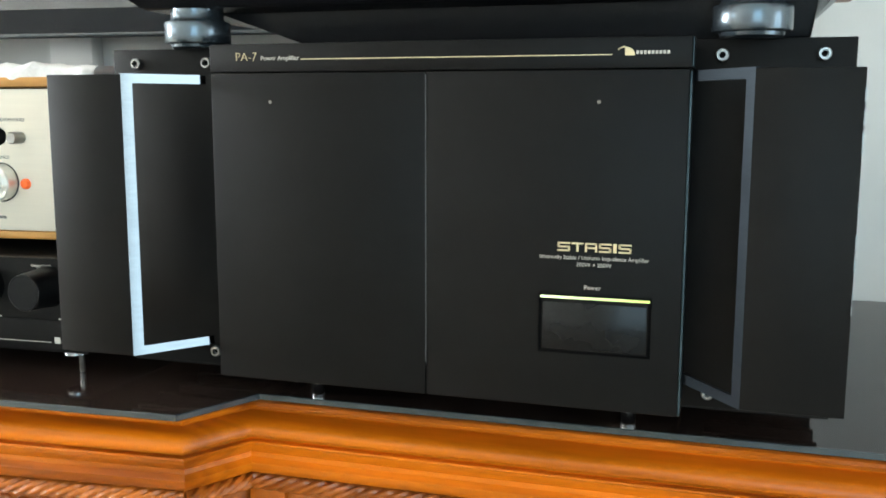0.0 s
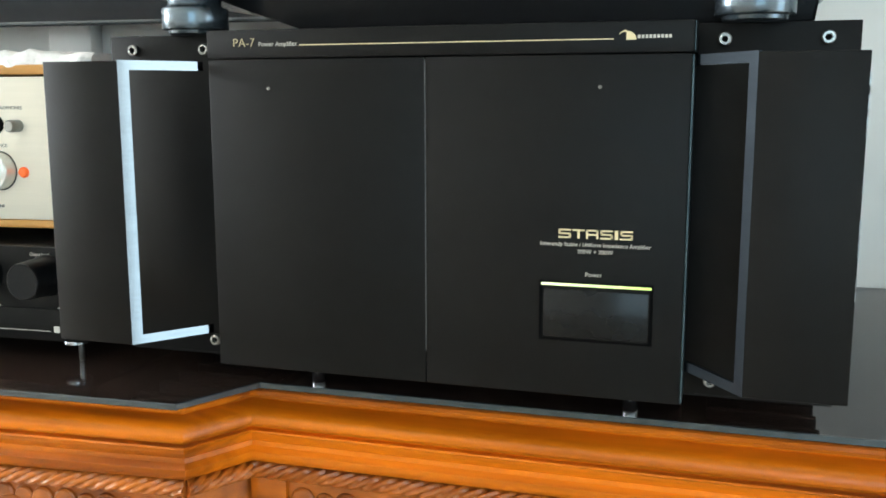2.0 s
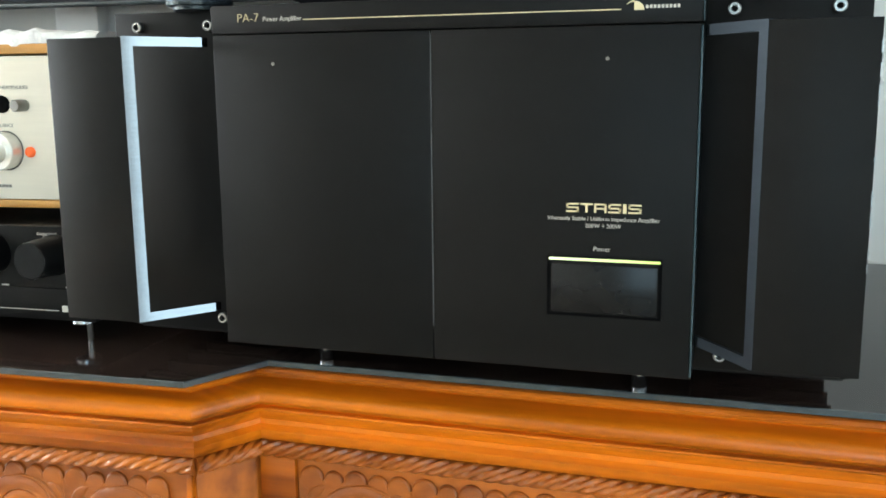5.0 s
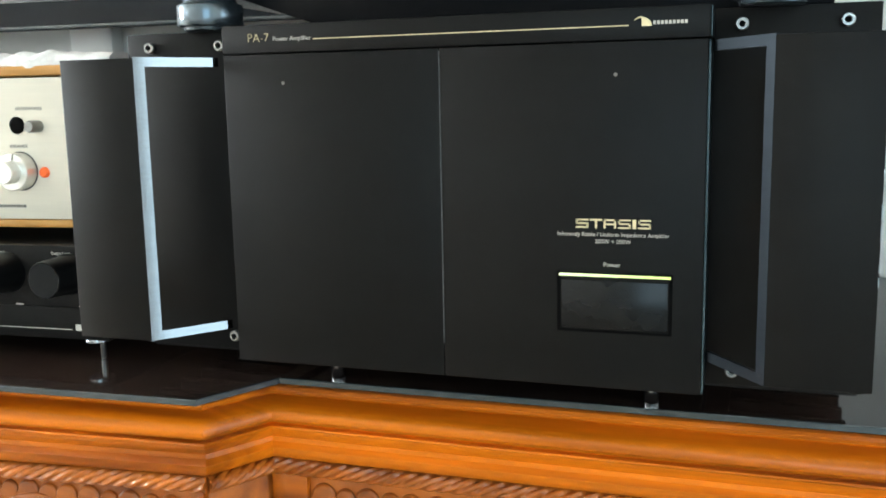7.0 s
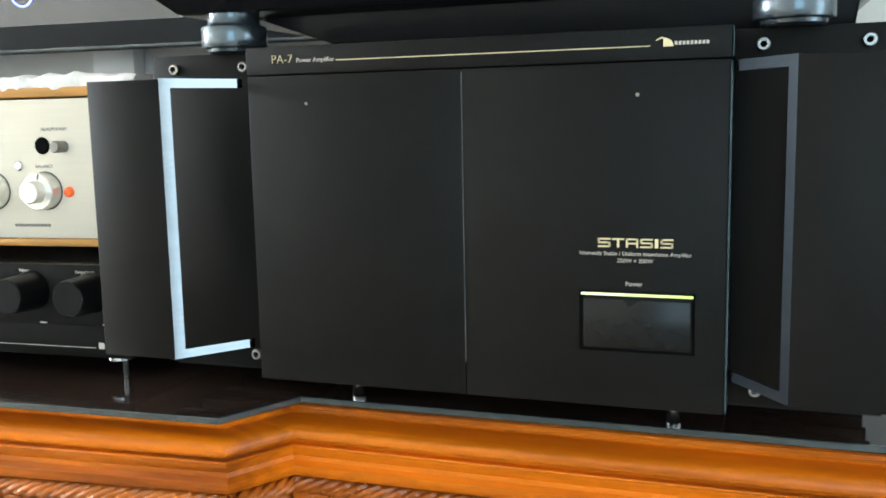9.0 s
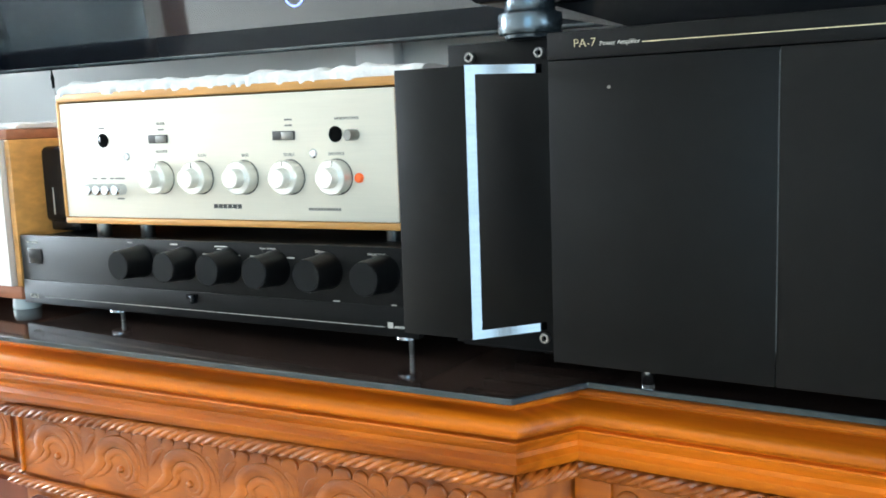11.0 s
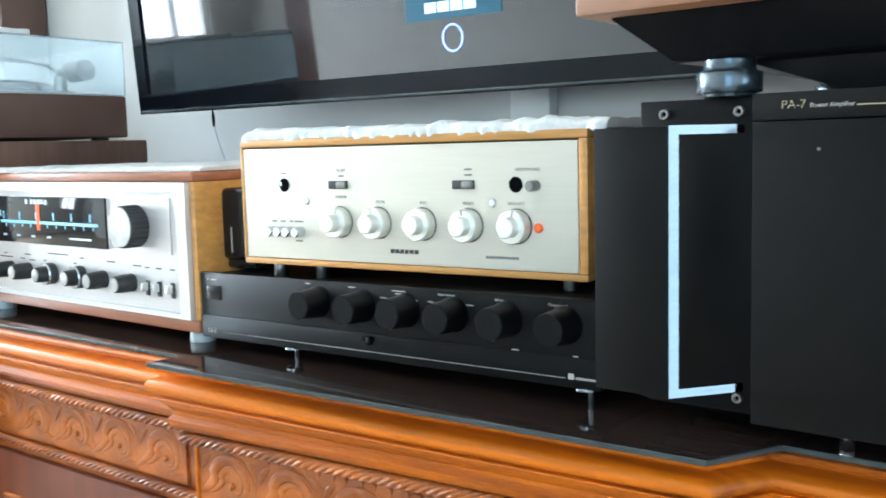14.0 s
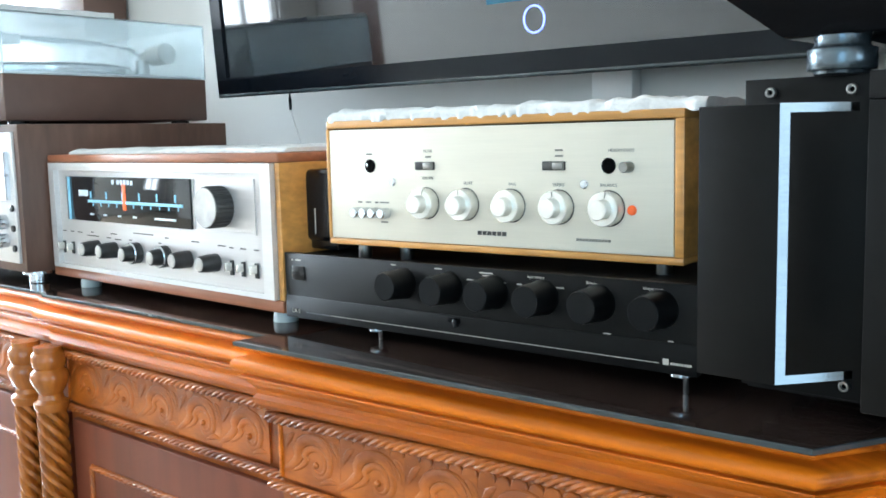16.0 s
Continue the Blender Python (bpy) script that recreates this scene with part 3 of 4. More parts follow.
for x, y in ((-0.0885, 0.047), (0.1085, 0.047), (-0.0890, 0.35), (0.1085, 0.35)):
    if foot is None:
        foot = part("foot", lathe([(0.0040, 0.0), (0.0045, 0.0008), (0.0045, 0.0135)]), CHROME, amp, "short chrome foot")
        foot.matrix_local = pose(x, y, 0)
        disc = part("foot_disc", lathe([(0.0085, 0.0120), (0.0092, 0.0130), (0.0092, 0.0188)]), BLACKPLAS, foot)
    else:
        c = share(foot, pose(x, y, 0))
        share(disc, Matrix.Identity(4)).parent = c

# ---- turntable on the amplifier: tapered dark base, tan plinth ----
deck2 = base("turntable", pose(0.014, 0.0, 1.0173), "turntable with tan wooden plinth on a tapered dark base", "turntable")


def loft(r0, z0, r1, z1):
    b = bmesh.new()
    q0 = [b.verts.new((x, y, z0)) for x, y in ((r0[0], r0[2]), (r0[1], r0[2]), (r0[1], r0[3]), (r0[0], r0[3]))]
    q1 = [b.verts.new((x, y, z1)) for x, y in ((r1[0], r1[2]), (r1[1], r1[2]), (r1[1], r1[3]), (r1[0], r1[3]))]
    b.faces.new(q0)
    b.faces.new(q1)
    for k in range(4):
        b.faces.new((q0[k], q0[(k + 1) % 4], q1[(k + 1) % 4], q1[k]))
    bmesh.ops.bevel(b, geom=list(b.edges), offset=0.0015, segments=2, affect="EDGES")
    return b


part("tapered_base", loft((-0.202, 0.195, 0.020, 0.300), 0.0230, (-0.232, 0.224, -0.012, 0.345), 0.0512), BLACKPLAS, deck2, "dark grey tapered base")
part("plinth", box(-0.2455, 0.237, -0.030, 0.372, 0.0512, 0.105, 0.003), TAN, deck2, "tan wooden plinth")
part("underbody", loft((-0.106, 0.185, 0.060, 0.285), 0.0012, (-0.170, 0.188, 0.055, 0.290), 0.0235), BLACKPLAS, deck2, "black underside of the turntable")
f0 = None
for x, y in ((-0.1715, 0.033), (0.1540, 0.026), (-0.1715, 0.27), (0.1540, 0.27)):
    if f0 is None:
        f0 = part("foot", lathe([(0.0150, 0.0), (0.0160, 0.0006), (0.0165, 0.0024), (0.0196, 0.0030), (0.0200, 0.0036), (0.0200, 0.0150), (0.0195, 0.0158), (0.0168, 0.0164), (0.0160, 0.0180), (0.0160, 0.0232)], seg=48), GUNMETAL, deck2, "round polished dark metal foot")
        f0.matrix_local = pose(x, y, 0)
    else:
        share(f0, pose(x, y, 0))

# ---- preamplifier ----
pre = base("preamplifier", pose(-0.4785, 0.0305, 0.8032, 0, -0.75, 0.5), "slim black preamplifier with six round knobs", "preamplifier")
W = 0.2175
WR = 0.2290
part("body", box(-W + 0.003, WR - 0.003, 0.004, 0.25, 0.0112, 0.0715, 0.001), BLACK, pre)
part("front_panel", box(-W, WR, 0.0, 0.006, 0.0098, 0.0745, 0.0007), BLACK, pre)
part("panel_ridge", box(-W, WR, -0.0008, 0.002, 0.0098, 0.0320, 0.0004), BLACK, pre)
kn = None
for x in (-0.5300, -0.4765, -0.4280, -0.3790, -0.3285, -0.2775):
    m = pose(x + 0.4785, 0.0, 0.0555)
    if kn is None:
        kn = part("knob", lathe([(0.0140, 0.0), (0.0140, 0.003), (0.0132, 0.0045), (0.0124, 0.024), (0.0121, 0.0250), (0.0112, 0.0252)], facing(0, 0, 0), 40), KNOBBLACK, pre, "round black knob")
        kn.matrix_local = m
        ring = part("knob_face", lathe([(0.0117, 0.0250), (0.0115, 0.0256)], facing(0, 0, 0), 40), KNOBFACE, kn)
        rim = part("knob_rim", tube([(0.0119 * math.cos(a), -0.0251, 0.0119 * math.sin(a)) for a in np.linspace(0, 2 * math.pi, 33)], [0.0003] * 33, 6), BLACKPLAS, kn)
    else:
        c = share(kn, m)
        share(ring, Matrix.Identity(4)).parent = c
        share(rim, Matrix.Identity(4)).parent = c
for word, x, z in (("Output Level", -0.2832, 0.0685), ("Balance", -0.3345, 0.0690), ("Input Selector", -0.3855, 0.0698)):
    letters(word, 0.0029, x + 0.4785, -0.0004, z, PALEPRINT, pre, "CENTER")
bars([(-0.067, -0.061, 0.0712), (-0.014, -0.006, 0.0710), (0.036, 0.050, 0.0707), (0.039, 0.047, 0.0685), (0.022, 0.029, 0.0640), (0.056, 0.063, 0.0640), (0.074, 0.079, 0.0640), (0.112, 0.119, 0.0640), (0.154, 0.160, 0.0330), (0.207, 0.211, 0.0330)], -0.0004, PALEPRINT, pre, 0.0009)
part("silver_line", box(-0.150, 0.2000, -0.0012, 0.0, 0.0164, 0.0168), PALEPRINT, pre, smooth=0)
letters("CA-5", 0.0060, -0.2085, -0.0011, 0.0150, PALEPRINT, pre)
bars([(-0.187, -0.152, 0.0166)], -0.0011, DIMPRINT, pre, 0.0009)
bars([(-0.206, -0.204, 0.0680), (-0.200, -0.192, 0.0680)], -0.0003, PALEPRINT, pre, 0.0011)
part("power_button", box(-0.2065, -0.187, -0.0006, 0.002, 0.0480, 0.0620, 0.0003), BLACKPLAS, pre)
part("logo_mark", box(0.2030, 0.2075, -0.0012, 0.0, 0.0160, 0.0203), PALEPRINT, pre, smooth=0)
bars([(0.2090 + 0.0021 * k, 0.2090 + 0.0021 * k + 0.0015, 0.0172) for k in range(8)], -0.0010, PALEPRINT, pre, 0.0016, "maker_mark_bar")
sw = part("slide_switch", box(0.0005, 0.0135, -0.0022, 0.002, 0.0255, 0.0305, 0.0006), HOLE, pre)
part("switch_lever", box(0.0090, 0.0125, -0.006, 0.0, 0.0230, 0.0300, 0.0008), BLACKPLAS, sw)
f0 = None
for x, y in ((-0.0945, 0.0105), (0.2150, 0.0105), (-0.0945, 0.21), (0.2150, 0.21)):
    low = -0.0032 - x * 0.0131
    st = part("foot", lathe([(0.0016, low), (0.0019, low + 0.0006), (0.0019, 0.0112)], pose(x, y, 0)), STEEL, pre, "chrome foot under a flat plate")
    part("foot_plate", lathe([(0.0010, 0.0066), (0.0086, 0.0066), (0.0089, 0.0070), (0.0089, 0.0112)], pose(x - 0.003, y, 0)), CHROME, st)

# ---- integrated amplifier in a honey wooden sleeve ----
ia = base("integrated_amplifier", pose(-0.6309, 0.0367, 0.8730, 0, 0, 5.87) @ Matrix.Diagonal((0.986, 1.0, 1.016, 1.0)), "champagne-faced integrated amplifier in a honey wooden case", "amplifier")
Z = -0.8748
part("case_top", box(-0.0040, 0.3562, -0.0010, 0.225, 0.9955 + Z, 1.0025 + Z, 0.0015), OAK, ia)
part("case_base", box(-0.0040, 0.3562, -0.0010, 0.225, 0.8885 + Z, 0.8942 + Z, 0.0015), OAK, ia)
part("case_side", box(0.3488, 0.3562, -0.0010, 0.225, 0.8942 + Z, 0.9955 + Z, 0.0008), OAK, ia)
part("case_side", box(-0.0040, -0.0008, -0.0010, 0.225, 0.8942 + Z, 0.9955 + Z, 0.0004), OAK, ia)
part("face_panel", box(-0.0005, 0.3478, -0.0004, 0.006, 0.8946 + Z, 0.9942 + Z, 0.0006), CHAMP, ia, "champagne aluminium face")
part("inner_chassis", box(0.0, 0.349, 0.006, 0.21, 0.8946 + Z, 0.995 + Z), BLACK, ia)
kn = None
for k, x in enumerate((0.1155, 0.1580, 0.2045, 0.2500, 0.2945)):
    m = pose(x, 0.0, 0.9290 + Z, 0, (20, 0, -65, 0, 12)[k], 0)
    if kn is None:
        kn = part("knob", lathe([(0.0132, 0.0), (0.0132, 0.0110), (0.0126, 0.0118), (0.0080, 0.0120), (0.0078, 0.0205), (0.0072, 0.0212)], facing(0, 0, 0), 40), IVORY, ia, "pale stepped aluminium knob")
        kn.matrix_local = m
        mark = part("knob_mark", box(-0.0004, 0.0004, -0.0123, -0.011, 0.0085, 0.0128), DARKMARK, kn)
    else:
        c = share(kn, m)
        share(mark, Matrix.Identity(4)).parent = c
    # the knob's shadow outline, painted as a dark disc on the face
    part("knob_shadow_ring", lathe([(0.0140, 0), (0.0140, 0.0003)], facing(x, -0.0003, 0.9290 + Z), 32), DARKMARK, ia)
for x in (0.0362, 0.0470, 0.0575, 0.0690):
    bt = part("push_button", lathe([(0.0048, 0), (0.0048, 0.010), (0.0040, 0.0112)], facing(x, 0, 0.9192 + Z), 20), CHROME, ia, "round chrome push button")
for x in (0.0506, 0.2946):
    part("jack_socket", lathe([(0.0058, 0), (0.0062, 0.0012), (0.0050, 0.0018), (0.0046, 0.0018)], facing(x, 0, 0.9613 + Z), 24), HOLE, ia)
part("din_pin", box(0.047, 0.049, -0.0026, 0, 0.960 + Z, 0.964 + Z, 0.0005), CHROME, ia)
part("headphone_button", lathe([(0.0042, 0), (0.0042, 0.011), (0.0035, 0.012)], facing(0.3120, 0, 0.9605 + Z), 20), STEEL, ia)
for x in (0.1157, 0.2469):
    s1 = part("slide_switch", box(x - 0.0115, x + 0.0095, -0.0022, 0.002, 0.9578 + Z, 0.9648 + Z, 0.0006), DARKKNOB, ia)
    part("switch_lever", box(x - 0.0005, x + 0.0090, -0.0055, 0, 0.9585 + Z, 0.9641 + Z, 0.0008), STEEL, s1)
for x in (0.0770, 0.2731):
    part("panel_screw", lathe([(0.0036, 0), (0.0036, 0.0012), (0.0028, 0.0020), (0.001, 0.0022)], facing(x, 0, 0.9470 + Z), 20), CHROME, ia)
part("pilot_lamp", lathe([(0.0038, 0), (0.0038, 0.002), (0.0028, 0.0036), (0.001, 0.0042)], facing(0.3143, 0, 0.9281 + Z), 20), REDLAMP, ia, "small red pilot lamp")
for word, x, z in (("HEADPHONES", 0.3050, 0.9718), ("VOLUME", 0.1172, 0.9497), ("BASS", 0.2059, 0.9455), ("TREBLE", 0.2498, 0.9453), ("BALANCE", 0.2945, 0.9455), ("FILTER", 0.1180, 0.9728), ("SLOPE", 0.1610, 0.9458)):
    letters(word, 0.0034, x, -0.0006, z + Z, GREYPRINT, ia, "CENTER")
bars([(0.1702 + 0.0050 * k, 0.1702 + 0.0050 * k + 0.0040, 0.9055 + Z) for k in range(6)], -0.0006, DARKMARK, ia, 0.0034, "maker_mark_bar")
bars([(0.2659 + 0.0028 * k, 0.2659 + 0.0028 * k + 0.0022, 0.9040 + Z) for k in range(11)], -0.0006, GREYPRINT, ia, 0.0020)
bars([(0.247, 0.254, 0.9735 + Z), (0.247, 0.254, 0.9690 + Z), (0.115, 0.121, 0.9690 + Z), (0.046, 0.053, 0.9718 + Z), (0.034, 0.039, 0.9285 + Z), (0.044, 0.050, 0.9285 + Z), (0.055, 0.059, 0.9285 + Z), (0.061, 0.072, 0.9285 + Z), (0.062, 0.070, 0.9110 + Z)], -0.0006, GREYPRINT, ia, 0.0014)
f0 = None
for x, y in ((0.075, 0.02), (0.332, 0.02), (0.075, 0.19), (0.332, 0.19), (0.03, 0.012)):
    if f0 is None:
        f0 = part("foot", lathe([(0.006, 0.0), (0.0065, 0.001), (0.0065, 0.0137)]), STEEL, ia)
        f0.matrix_local = pose(x, y, 0)
    else:
        share(f0, pose(x, y, 0))


def crochet(name, m, x0, x1, y0, y1, thick, label, scallop=0.022, drop=0.0035):
    """A lumpy crocheted runner with a scalloped border that hangs a little over the front."""
    b = bmesh.new()
    ys = [y0, y0 + 0.0015, y0 + 0.004, y0 + 0.008]
    while ys[-1] < y1:
        ys.append(ys[-1] + 0.010)
    nx, ny = int((x1 - x0) / 0.0025), len(ys) - 1
    top, bot = {}, {}
    for i in range(nx + 1):
        x = x0 + (x1 - x0) * i / nx
        puff = noise.noise(Vector((x * 1.55 / scallop, 0.3, 1.7)))
        tooth = abs(noise.noise(Vector((x * 2.1 / scallop, 5.3, 0.2))))
        for j, y in enumerate(ys):
            lump = noise.noise(Vector((x * 52, y * 40, 3.1)))
            fine = noise.noise(Vector((x * 210, y * 170, 7.7)))
            h = thick * (0.92 + 0.42 * puff + 0.22 * lump + 0.10 * fine) * (0.42, 0.74, 0.93, 1.0)[min(j, 3)]
            yy = y - (0.004 * tooth * 2 if j == 0 else 0)
            low = -drop * max(0.0, 1.6 * tooth - 0.12) if j < 2 else 0.0004
            h = max(h, 0.0022)
            top[i, j] = b.verts.new((x, yy, h))
            bot[i, j] = b.verts.new((x, yy, min(low, h - 0.0012)))
    for i in range(nx):
        for j in range(ny):
            b.faces.new((top[i, j], top[i + 1, j], top[i + 1, j + 1], top[i, j + 1]))
            b.faces.new((bot[i, j], bot[i, j + 1], bot[i + 1, j + 1], bot[i + 1, j]))
    for i in range(nx):
        b.faces.new((top[i, 0], bot[i, 0], bot[i + 1, 0], top[i + 1, 0]))
        b.faces.new((top[i, ny], top[i + 1, ny], bot[i + 1, ny], bot[i, ny]))
    for j in range(ny):
        b.faces.new((top[0, j], top[0, j + 1], bot[0, j + 1], bot[0, j]))
        b.faces.new((top[nx, j], bot[nx, j], bot[nx, j + 1], top[nx, j + 1]))
    ob = part(name, b, CLOTH, None, "", 70)
    ob.matrix_world = m
    return tagged(ob, label, "doily")


crochet("doily", pose(-0.6309, 0.0367, 1.0027, 0, 0, 5.87), -0.002, 0.366, 0.002, 0.20, 0.0095, "white crocheted runner lying on the honey wooden case")

# ---- black power adapter ----
ad = base("power_adapter", pose(-0.684, 0.075, 0.8748, 0, 0, 0), "upright black plastic power adapter", "adapter")
part("body", box(-0.023, 0.022, -0.012, 0.05, 0.008, 0.0815, 0.007, seg=4), BLACKPLAS, ad)
part("base_plate", box(-0.017, 0.026, -0.008, 0.046, 0.0, 0.010, 0.002), BLACKPLAS, ad)
part("printed_mark", box(-0.0045, -0.0030, -0.0124, -0.011, 0.016, 0.042), PALEPRINT, ad, smooth=0)

# ---- receiver ----
rc = base("stereo_receiver", pose(-0.9497, 0.028, 0.8), "silver stereo receiver with lit blue dial in a reddish wooden case", "receiver")
HW = 0.2485
part("case_top", box(-HW, HW, 0.0, 0.30, 0.1640, 0.1740, 0.0025), TEAK, rc)
part("case_base", box(-HW, HW, 0.0, 0.30, 0.0115, 0.0245, 0.0025), TEAK, rc)
part("case_side", box(-HW, -HW + 0.010, 0.0, 0.30, 0.0245, 0.1640, 0.001), TEAK, rc)
part("case_side", box(HW - 0.0075, HW + 0.0005, 0.0015, 0.30, 0.0245, 0.1640, 0.0006), OAK, rc, "pale honey veneer side")
part("silver_bezel", slab_hole(-HW + 0.010, HW - 0.0085, -0.0040, 0.010, 0.0250, 0.1634, -HW + 0.0240, HW - 0.0250, 0.0300, 0.1540), SILVER, rc)
part("face_panel", box(-HW + 0.020, HW - 0.022, 0.003, 0.02, 0.0285, 0.1550), SILVERFACE, rc)
dial = part("dial_window", box(-0.2000, 0.0900, 0.0005, 0.006, 0.0895, 0.1460, 0.0006), DIALGLASS, rc, "black dial glass with lit blue scale")
# glowing strip drawn for the window's reflection at the end of the dial glass
part("painted_reflection_strip", box(-0.1945, -0.1890, -0.0002, 0.002, 0.0900, 0.1455), BLUELINE, dial)
part("dial_line", box(-0.142, 0.075, -0.0003, 0.002, 0.1135, 0.1170), BLUELINE, dial)
q = bmesh.new()
for k in range(6):
    box(-0.136 + 0.039 * k, -0.1335 + 0.039 * k, -0.0003, 0.002, 0.1185, 0.1275, bm=q)
for k in range(11):
    box(-0.130 + 0.0195 * k, -0.1287 + 0.0195 * k, -0.0003, 0.002, 0.1090, 0.1130, bm=q)
part("dial_ticks", q, BLUELINE, dial)
part("dial_pointer", box(-0.0560, -0.0490, -0.0006, 0.002, 0.1060, 0.1380, 0.0008), ORANGE, dial, "orange dial pointer")
bars([(-0.138, -0.130, 0.0985), (-0.105, -0.097, 0.0985), (-0.070, -0.062, 0.0985), (-0.034, -0.026, 0.0985), (0.015, 0.060, 0.0985)], 0.0, WHITELIT, dial, 0.0022)
bars([(-0.080, -0.075, 0.1400), (-0.068, -0.063, 0.1400), (-0.060, -0.055, 0.1400), (-0.052, -0.047, 0.1400), (-0.044, -0.039, 0.1400), (-0.036, -0.031, 0.1395)], 0.0, WHITELIT, dial, 0.0055, "maker_mark_bar")
part("dial_meter", box(-0.166, -0.142, -0.0003, 0.002, 0.1210, 0.1290, 0.001), WHITELIT, dial)
part("tuning_field", slab_hole(0.0930, 0.2060, 0.0015, 0.006, 0.0890, 0.1475, 0.0945, 0.2045, 0.0905, 0.1460), SILVERFACE, rc)
tk = part("tuning_knob", lathe([(0.0225, 0.0), (0.0225, 0.0195), (0.0218, 0.0208), (0.0212, 0.0212)], facing(0.1460, 0.003, 0.1172), 60, flute=0.04, flutes=30), DARKKNOB, rc, "large fluted tuning knob with silver face")
part("knob_face", lathe([(0.0211, 0.0205), (0.0208, 0.0222), (0.0020, 0.0216)], facing(0.1460, 0.003, 0.1172), 48), SPUN, tk)
for k, x in enumerate((-1.0790, -1.0370, -0.9820, -0.9190, -0.8730, -0.8190)):
    bx = x + 0.9497
    pr = [(0.0102, 0.0), (0.0100, 0.012), (0.0090, 0.021), (0.0084, 0.022)]
    if k in (2, 3):
        pr = [(0.0130, 0.0), (0.0130, 0.009), (0.0122, 0.0105), (0.0098, 0.0110), (0.0090, 0.021), (0.0084, 0.022)]
    kb = part("knob", lathe(pr, facing(bx, 0.003, 0.0555), 30, flute=0.04, flutes=15), DARKKNOB, rc, "dark knob with bright tip")
    part("knob_tip", lathe([(0.0074, 0.0216), (0.0072, 0.0228), (0.001, 0.0232)], facing(bx, 0.003, 0.0555), 24), SPUN, kb)
    if k in (2, 3):
        part("knob_ring", lathe([(0.0128, 0.0095), (0.0131, 0.0104), (0.0124, 0.0112)], facing(bx, 0.003, 0.0555), 30), CHROME, kb)
for x in (-0.2221 + 0.004, -0.1983 + 0.004, 0.1606, 0.1809, 0.2044):
    s1 = part("lever_switch", box(x - 0.0028, x + 0.0028, 0.001, 0.004, 0.0440, 0.0600, 0.0004), DARKKNOB, rc)
    part("switch_lever", box(x - 0.0019, x + 0.0019, -0.007, 0.003, 0.0490, 0.0580, 0.0008), IVORY, s1)
bars([(-0.220, -0.211, 0.0735), (-0.200, -0.190, 0.0735), (-0.180, -0.168, 0.0735), (-0.145, -0.138, 0.0750), (-0.095, -0.080, 0.0755), (-0.04, 0.005, 0.0790), (0.030, 0.038, 0.0770), (0.085, 0.100, 0.0760), (0.135, 0.150, 0.0745), (0.157, 0.164, 0.0735), (0.176, 0.186, 0.0735), (0.200, 0.209, 0.0735),
      (-0.155, -0.125, 0.0705), (-0.105, -0.095, 0.0700), (-0.085, -0.070, 0.0690), (-0.05, -0.044, 0.0700), (0.016, 0.022, 0.0700), (0.034, 0.040, 0.0640)], 0.0025, DARKMARK, rc, 0.0013)
f0 = None
for x, y in ((-0.177, 0.015), (0.229, 0.018), (-0.177, 0.25), (0.229, 0.25)):
    if f0 is None:
        f0 = part("foot", lathe([(0.0125, 0.0), (0.0130, 0.001), (0.0125, 0.0085), (0.0115, 0.0115)]), GREYPLAS, rc, "pale grey rubber foot")
        f0.matrix_local = pose(x, y, 0)
    else:
        share(f0, pose(x, y, 0))
crochet("doily", pose(-0.9497, 0.028, 0.9741), -0.215, 0.240, 0.018, 0.27, 0.0060, "white crocheted runner lying on the receiver", 0.028, 0.0)

# ---- cassette deck in walnut, with a turntable on it ----
cd = base("cassette_deck", pose(-1.20, -0.0085, 0.8), "silver-faced cassette deck in a walnut case", "cassette deck")
part("wooden_case", box(-0.44, 0.0, 0.0, 0.327, 0.0175, 0.2155, 0.002), WALNUT, cd)
part("face_panel", box(-0.430, -0.012, -0.004, 0.002, 0.0300, 0.2050, 0.001), SILVER, cd)
part("cassette_window", slab_hole(-0.17, -0.024, -0.010, 0.0, 0.1150, 0.1800, -0.16, -0.034, 0.1250, 0.1720), CHROME, cd)
part("window_glass", box(-0.16, -0.034, -0.006, -0.001, 0.1250, 0.1720), SILVER, cd)
part("lever", box(-0.032, -0.018, -0.014, -0.006, 0.1470, 0.1500, 0.0006), CHROME, cd)
for z in (0.060, 0.085):
    part("level_knob", lathe([(0.010, 0), (0.010, 0.012), (0.009, 0.013)], facing(-0.046, -0.004, z), 28), CHROME, cd)
for z in (0.050, 0.077, 0.104):
    part("jack_socket", lathe([(0.0045, 0), (0.0045, 0.003), (0.003, 0.0035)], facing(-0.020, -0.004, z), 20), DARKKNOB, cd)
for x, y in ((-0.022, 0.026), (-0.40, 0.026), (-0.022, 0.29), (-0.40, 0.29)):
    part("foot", lathe([(0.012, 0.0), (0.013, 0.001), (0.013, 0.012), (0.021, 0.0135), (0.021, 0.0178)], pose(x, y, 0)), CHROME, cd, "chrome foot")

tt = base("turntable", pose(-1.26, 0.004, 1.0157), "turntable with brown plinth under a clear dust cover", "turntable")
part("plinth", box(-0.42, 0.0, 0.0, 0.322, 0.0055, 0.0700, 0.003), BROWNBOX, tt)
for x, y in ((-0.03, 0.03), (-0.39, 0.03), (-0.03, 0.29), (-0.39, 0.29)):
    part("foot", lathe([(0.014, 0.0), (0.014, 0.006)], pose(x, y, 0)), BLACKPLAS, tt)
part("top_plate", box(-0.415, -0.005, 0.005, 0.317, 0.0700, 0.0740, 0.001), SILVER, tt)
part("platter", lathe([(0.0, 0.074), (0.148, 0.074), (0.150, 0.078), (0.150, 0.090), (0.147, 0.092), (0.02, 0.0925)], pose(-0.225, 0.155, 0), 64), CHROME, tt)
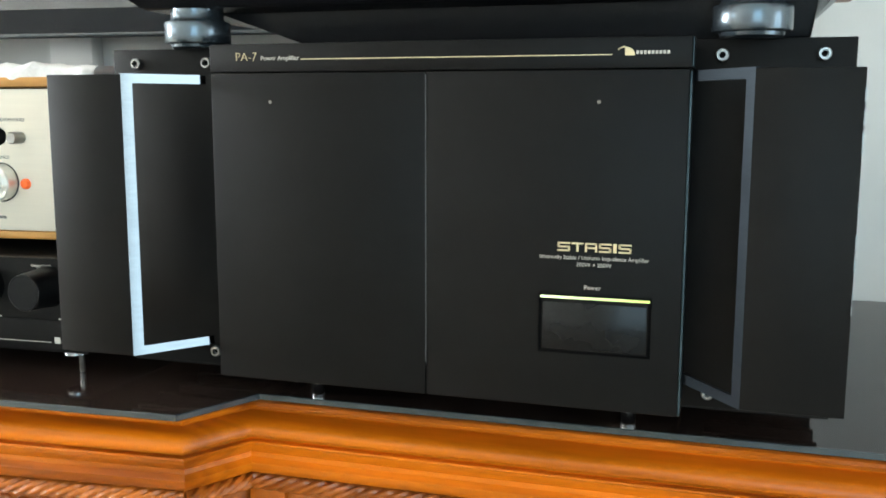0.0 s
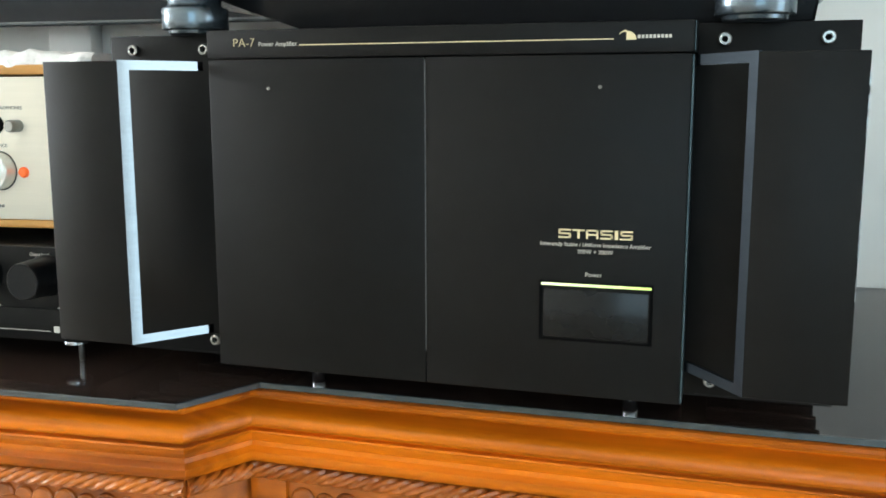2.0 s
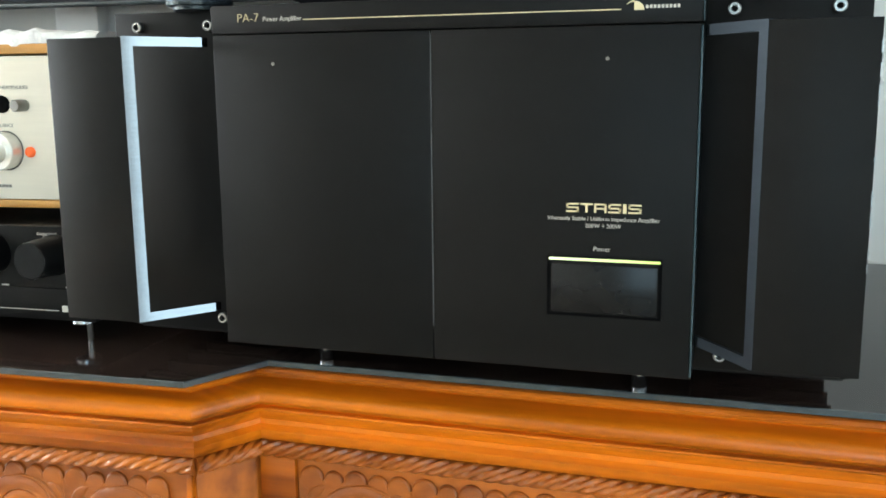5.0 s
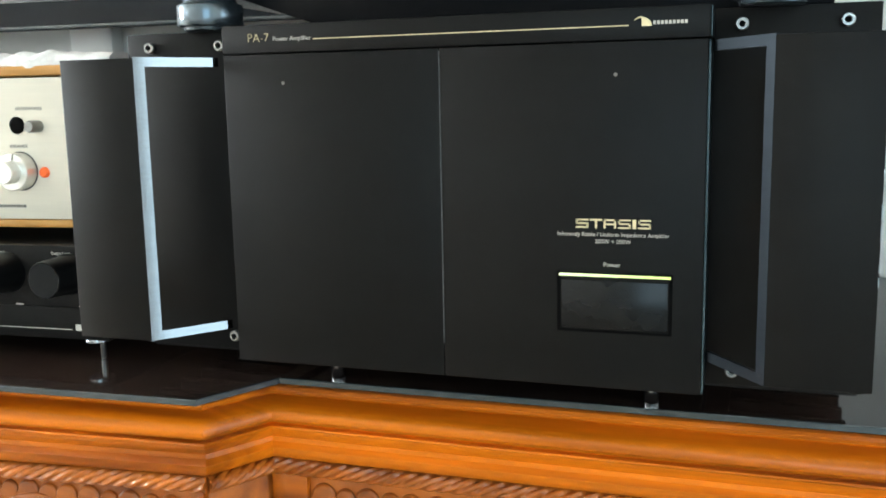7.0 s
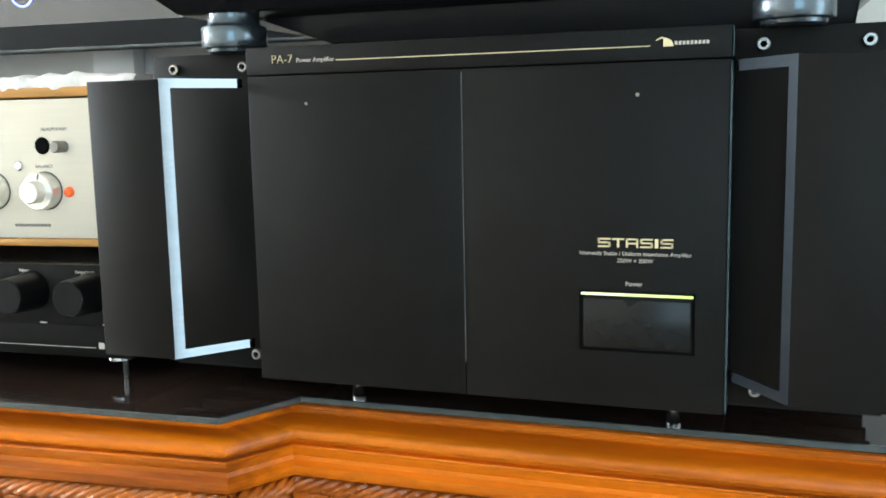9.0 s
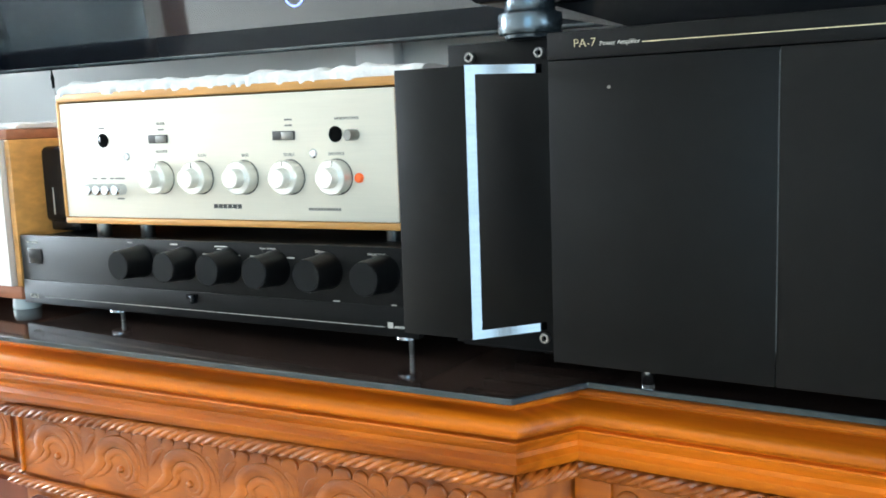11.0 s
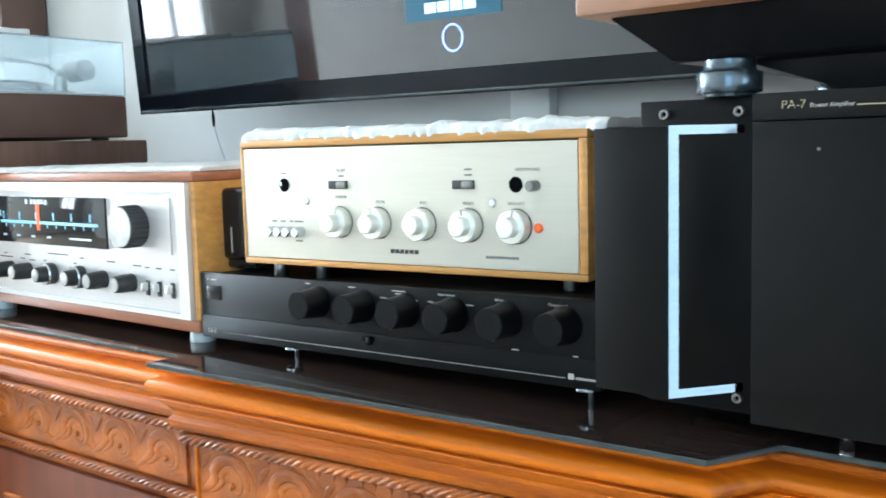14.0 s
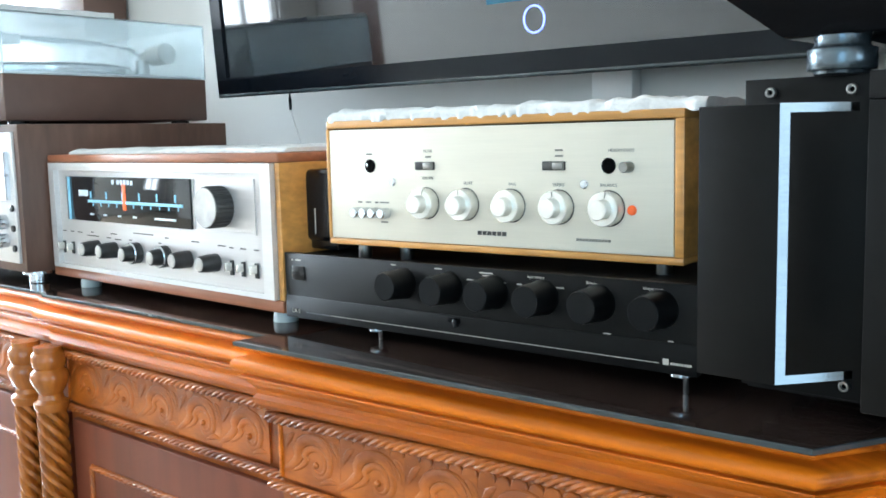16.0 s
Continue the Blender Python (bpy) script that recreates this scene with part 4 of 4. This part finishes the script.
part("record_mat", lathe([(0.0, 0.0926), (0.143, 0.0926), (0.143, 0.0955), (0.01, 0.0955)], pose(-0.225, 0.155, 0), 48), BLACKPLAS, tt)
arm = part("tonearm_base", lathe([(0.024, 0.074), (0.024, 0.080), (0.012, 0.082), (0.011, 0.104)], pose(-0.092, 0.264, 0), 28), STEEL, tt)
part("arm_tube", tube([(-0.090, 0.266, 0.108), (-0.102, 0.250, 0.122), (-0.100, 0.200, 0.127), (-0.088, 0.120, 0.128), (-0.077, 0.060, 0.127)], [0.0042] * 5), CHROME, arm, "bright tonearm tube")
part("head_shell", box(-0.090, -0.066, 0.020, 0.058, 0.118, 0.131, 0.002), TRUNK, arm, "white head shell")
part("counterweight", tube([(-0.066, 0.270, 0.110), (-0.036, 0.276, 0.112)], [0.0165, 0.0165], 24), STEEL, arm, "grey counterweight")
part("weight_collar", tube([(-0.090, 0.266, 0.109), (-0.064, 0.2705, 0.111)], [0.0075, 0.0075], 16), STEEL, arm)
for x0, x1, y0, y1, z0, z1 in ((-0.42, 0.0, 0.0, 0.0025, 0.0705, 0.152), (-0.42, 0.0, 0.3195, 0.322, 0.0705, 0.152), (-0.0025, 0.0, 0.0026, 0.3194, 0.0705, 0.152),
                               (-0.42, -0.4175, 0.0026, 0.3194, 0.0705, 0.152), (-0.42, 0.0, 0.0, 0.322, 0.1521, 0.1546)):
    part("cover_panel", box(x0, x1, y0, y1, z0, z1), CLEAR, tt, "clear acrylic dust cover panel", 0).visible_shadow = False
crochet("doily", pose(-1.26, 0.004, 1.1706), -0.40, -0.001, 0.002, 0.17, 0.009, "white crocheted runner lying on the dust cover", 0.03, 0.0)
sp = base("loudspeaker", pose(-1.95, 0.36, 0), "tall brown loudspeaker cabinet", "loudspeaker")
part("cabinet", box(-0.15, 0.185, 0.03, 0.125, 0.8, 1.75, 0.004), BROWNBOX, sp)
part("stand", box(-0.15, 0.185, 0.02, 0.128, 0.0, 0.8, 0.01), BROWNBOX, sp)

# ---- television ----
tv = base("television", pose(-1.292, 0.372, 1.0585, 4.0, 0, 3.6), "large flat television with a glossy black bezel", "television")
part("bezel", slab_hole(0.0, 1.45, 0.0, 0.035, 0.0, 0.84, 0.024, 1.426, 0.032, 0.812), TVBEZEL, tv)
part("lower_trim", box(0.004, 1.446, -0.0012, 0.002, 0.0015, 0.0055, 0.0006), GLASSEDGE, tv, "thin grey trim along the lower edge")
part("back_shell", box(0.01, 1.44, 0.022, 0.05, 0.01, 0.83), TVBEZEL, tv)
scr = part("screen", box(0.024, 1.426, 0.004, 0.012, 0.032, 0.812), TVGLASS, tv, "dark reflecting screen")
part("image_patch", box(0.555, 0.70, 0.0028, 0.004, 0.095, 0.16), SCREENBLUE, scr)
part("ring_mark", tube([(0.626 + 0.0150 * math.cos(a), 0.0035, 0.0705 + 0.0165 * math.sin(a)) for a in np.linspace(0, 2 * math.pi, 41)], [0.0013] * 41, 8), RINGLIT, scr, "glowing blue ring")
bars([(0.586 + 0.020 * k, 0.590 + 0.020 * k + 0.014, 0.110) for k in range(4)], 0.0024, SCREENLIT, scr, 0.013)
part("wall_bracket", box(0.45, 0.65, 0.05, 0.10, 0.2, 0.4), BLACKPLAS, tv)

# ---- cable trunking and a loose cable ----
tr = part("cable_trunking", box(-0.622, -0.562, WALL_Y - 0.022, WALL_Y, 0.80, 1.40, 0.003), TRUNK)
tagged(tr, "white plastic cable trunking fixed to the wall", "trunking")
cable = tagged(part("loose_cable", tube([(-1.190, 0.44, 1.040), (-1.187, 0.442, 1.020), (-1.178, 0.448, 0.985), (-1.172, 0.452, 0.94), (-1.168, 0.46, 0.80)], [0.0011] * 5), TRUNK), "thin pale cable with black plug below the television", "cable")
part("plug", tube([(-1.1915, 0.44, 1.075), (-1.1912, 0.44, 1.060), (-1.1905, 0.44, 1.052), (-1.1898, 0.44, 1.036)], [0.0012, 0.0014, 0.0030, 0.0022], 10), BLACKPLAS, cable)

# ---- dark board added at the room's far end, mirrored as the screen's dark band ----
tagged(part("dark_alcove_board", box(-5.0, -3.70, -4.55, -4.45, 0.0, 1.9, 0.01), WALNUT), "dark board added in the far alcove for the screen's reflection", "panelling")
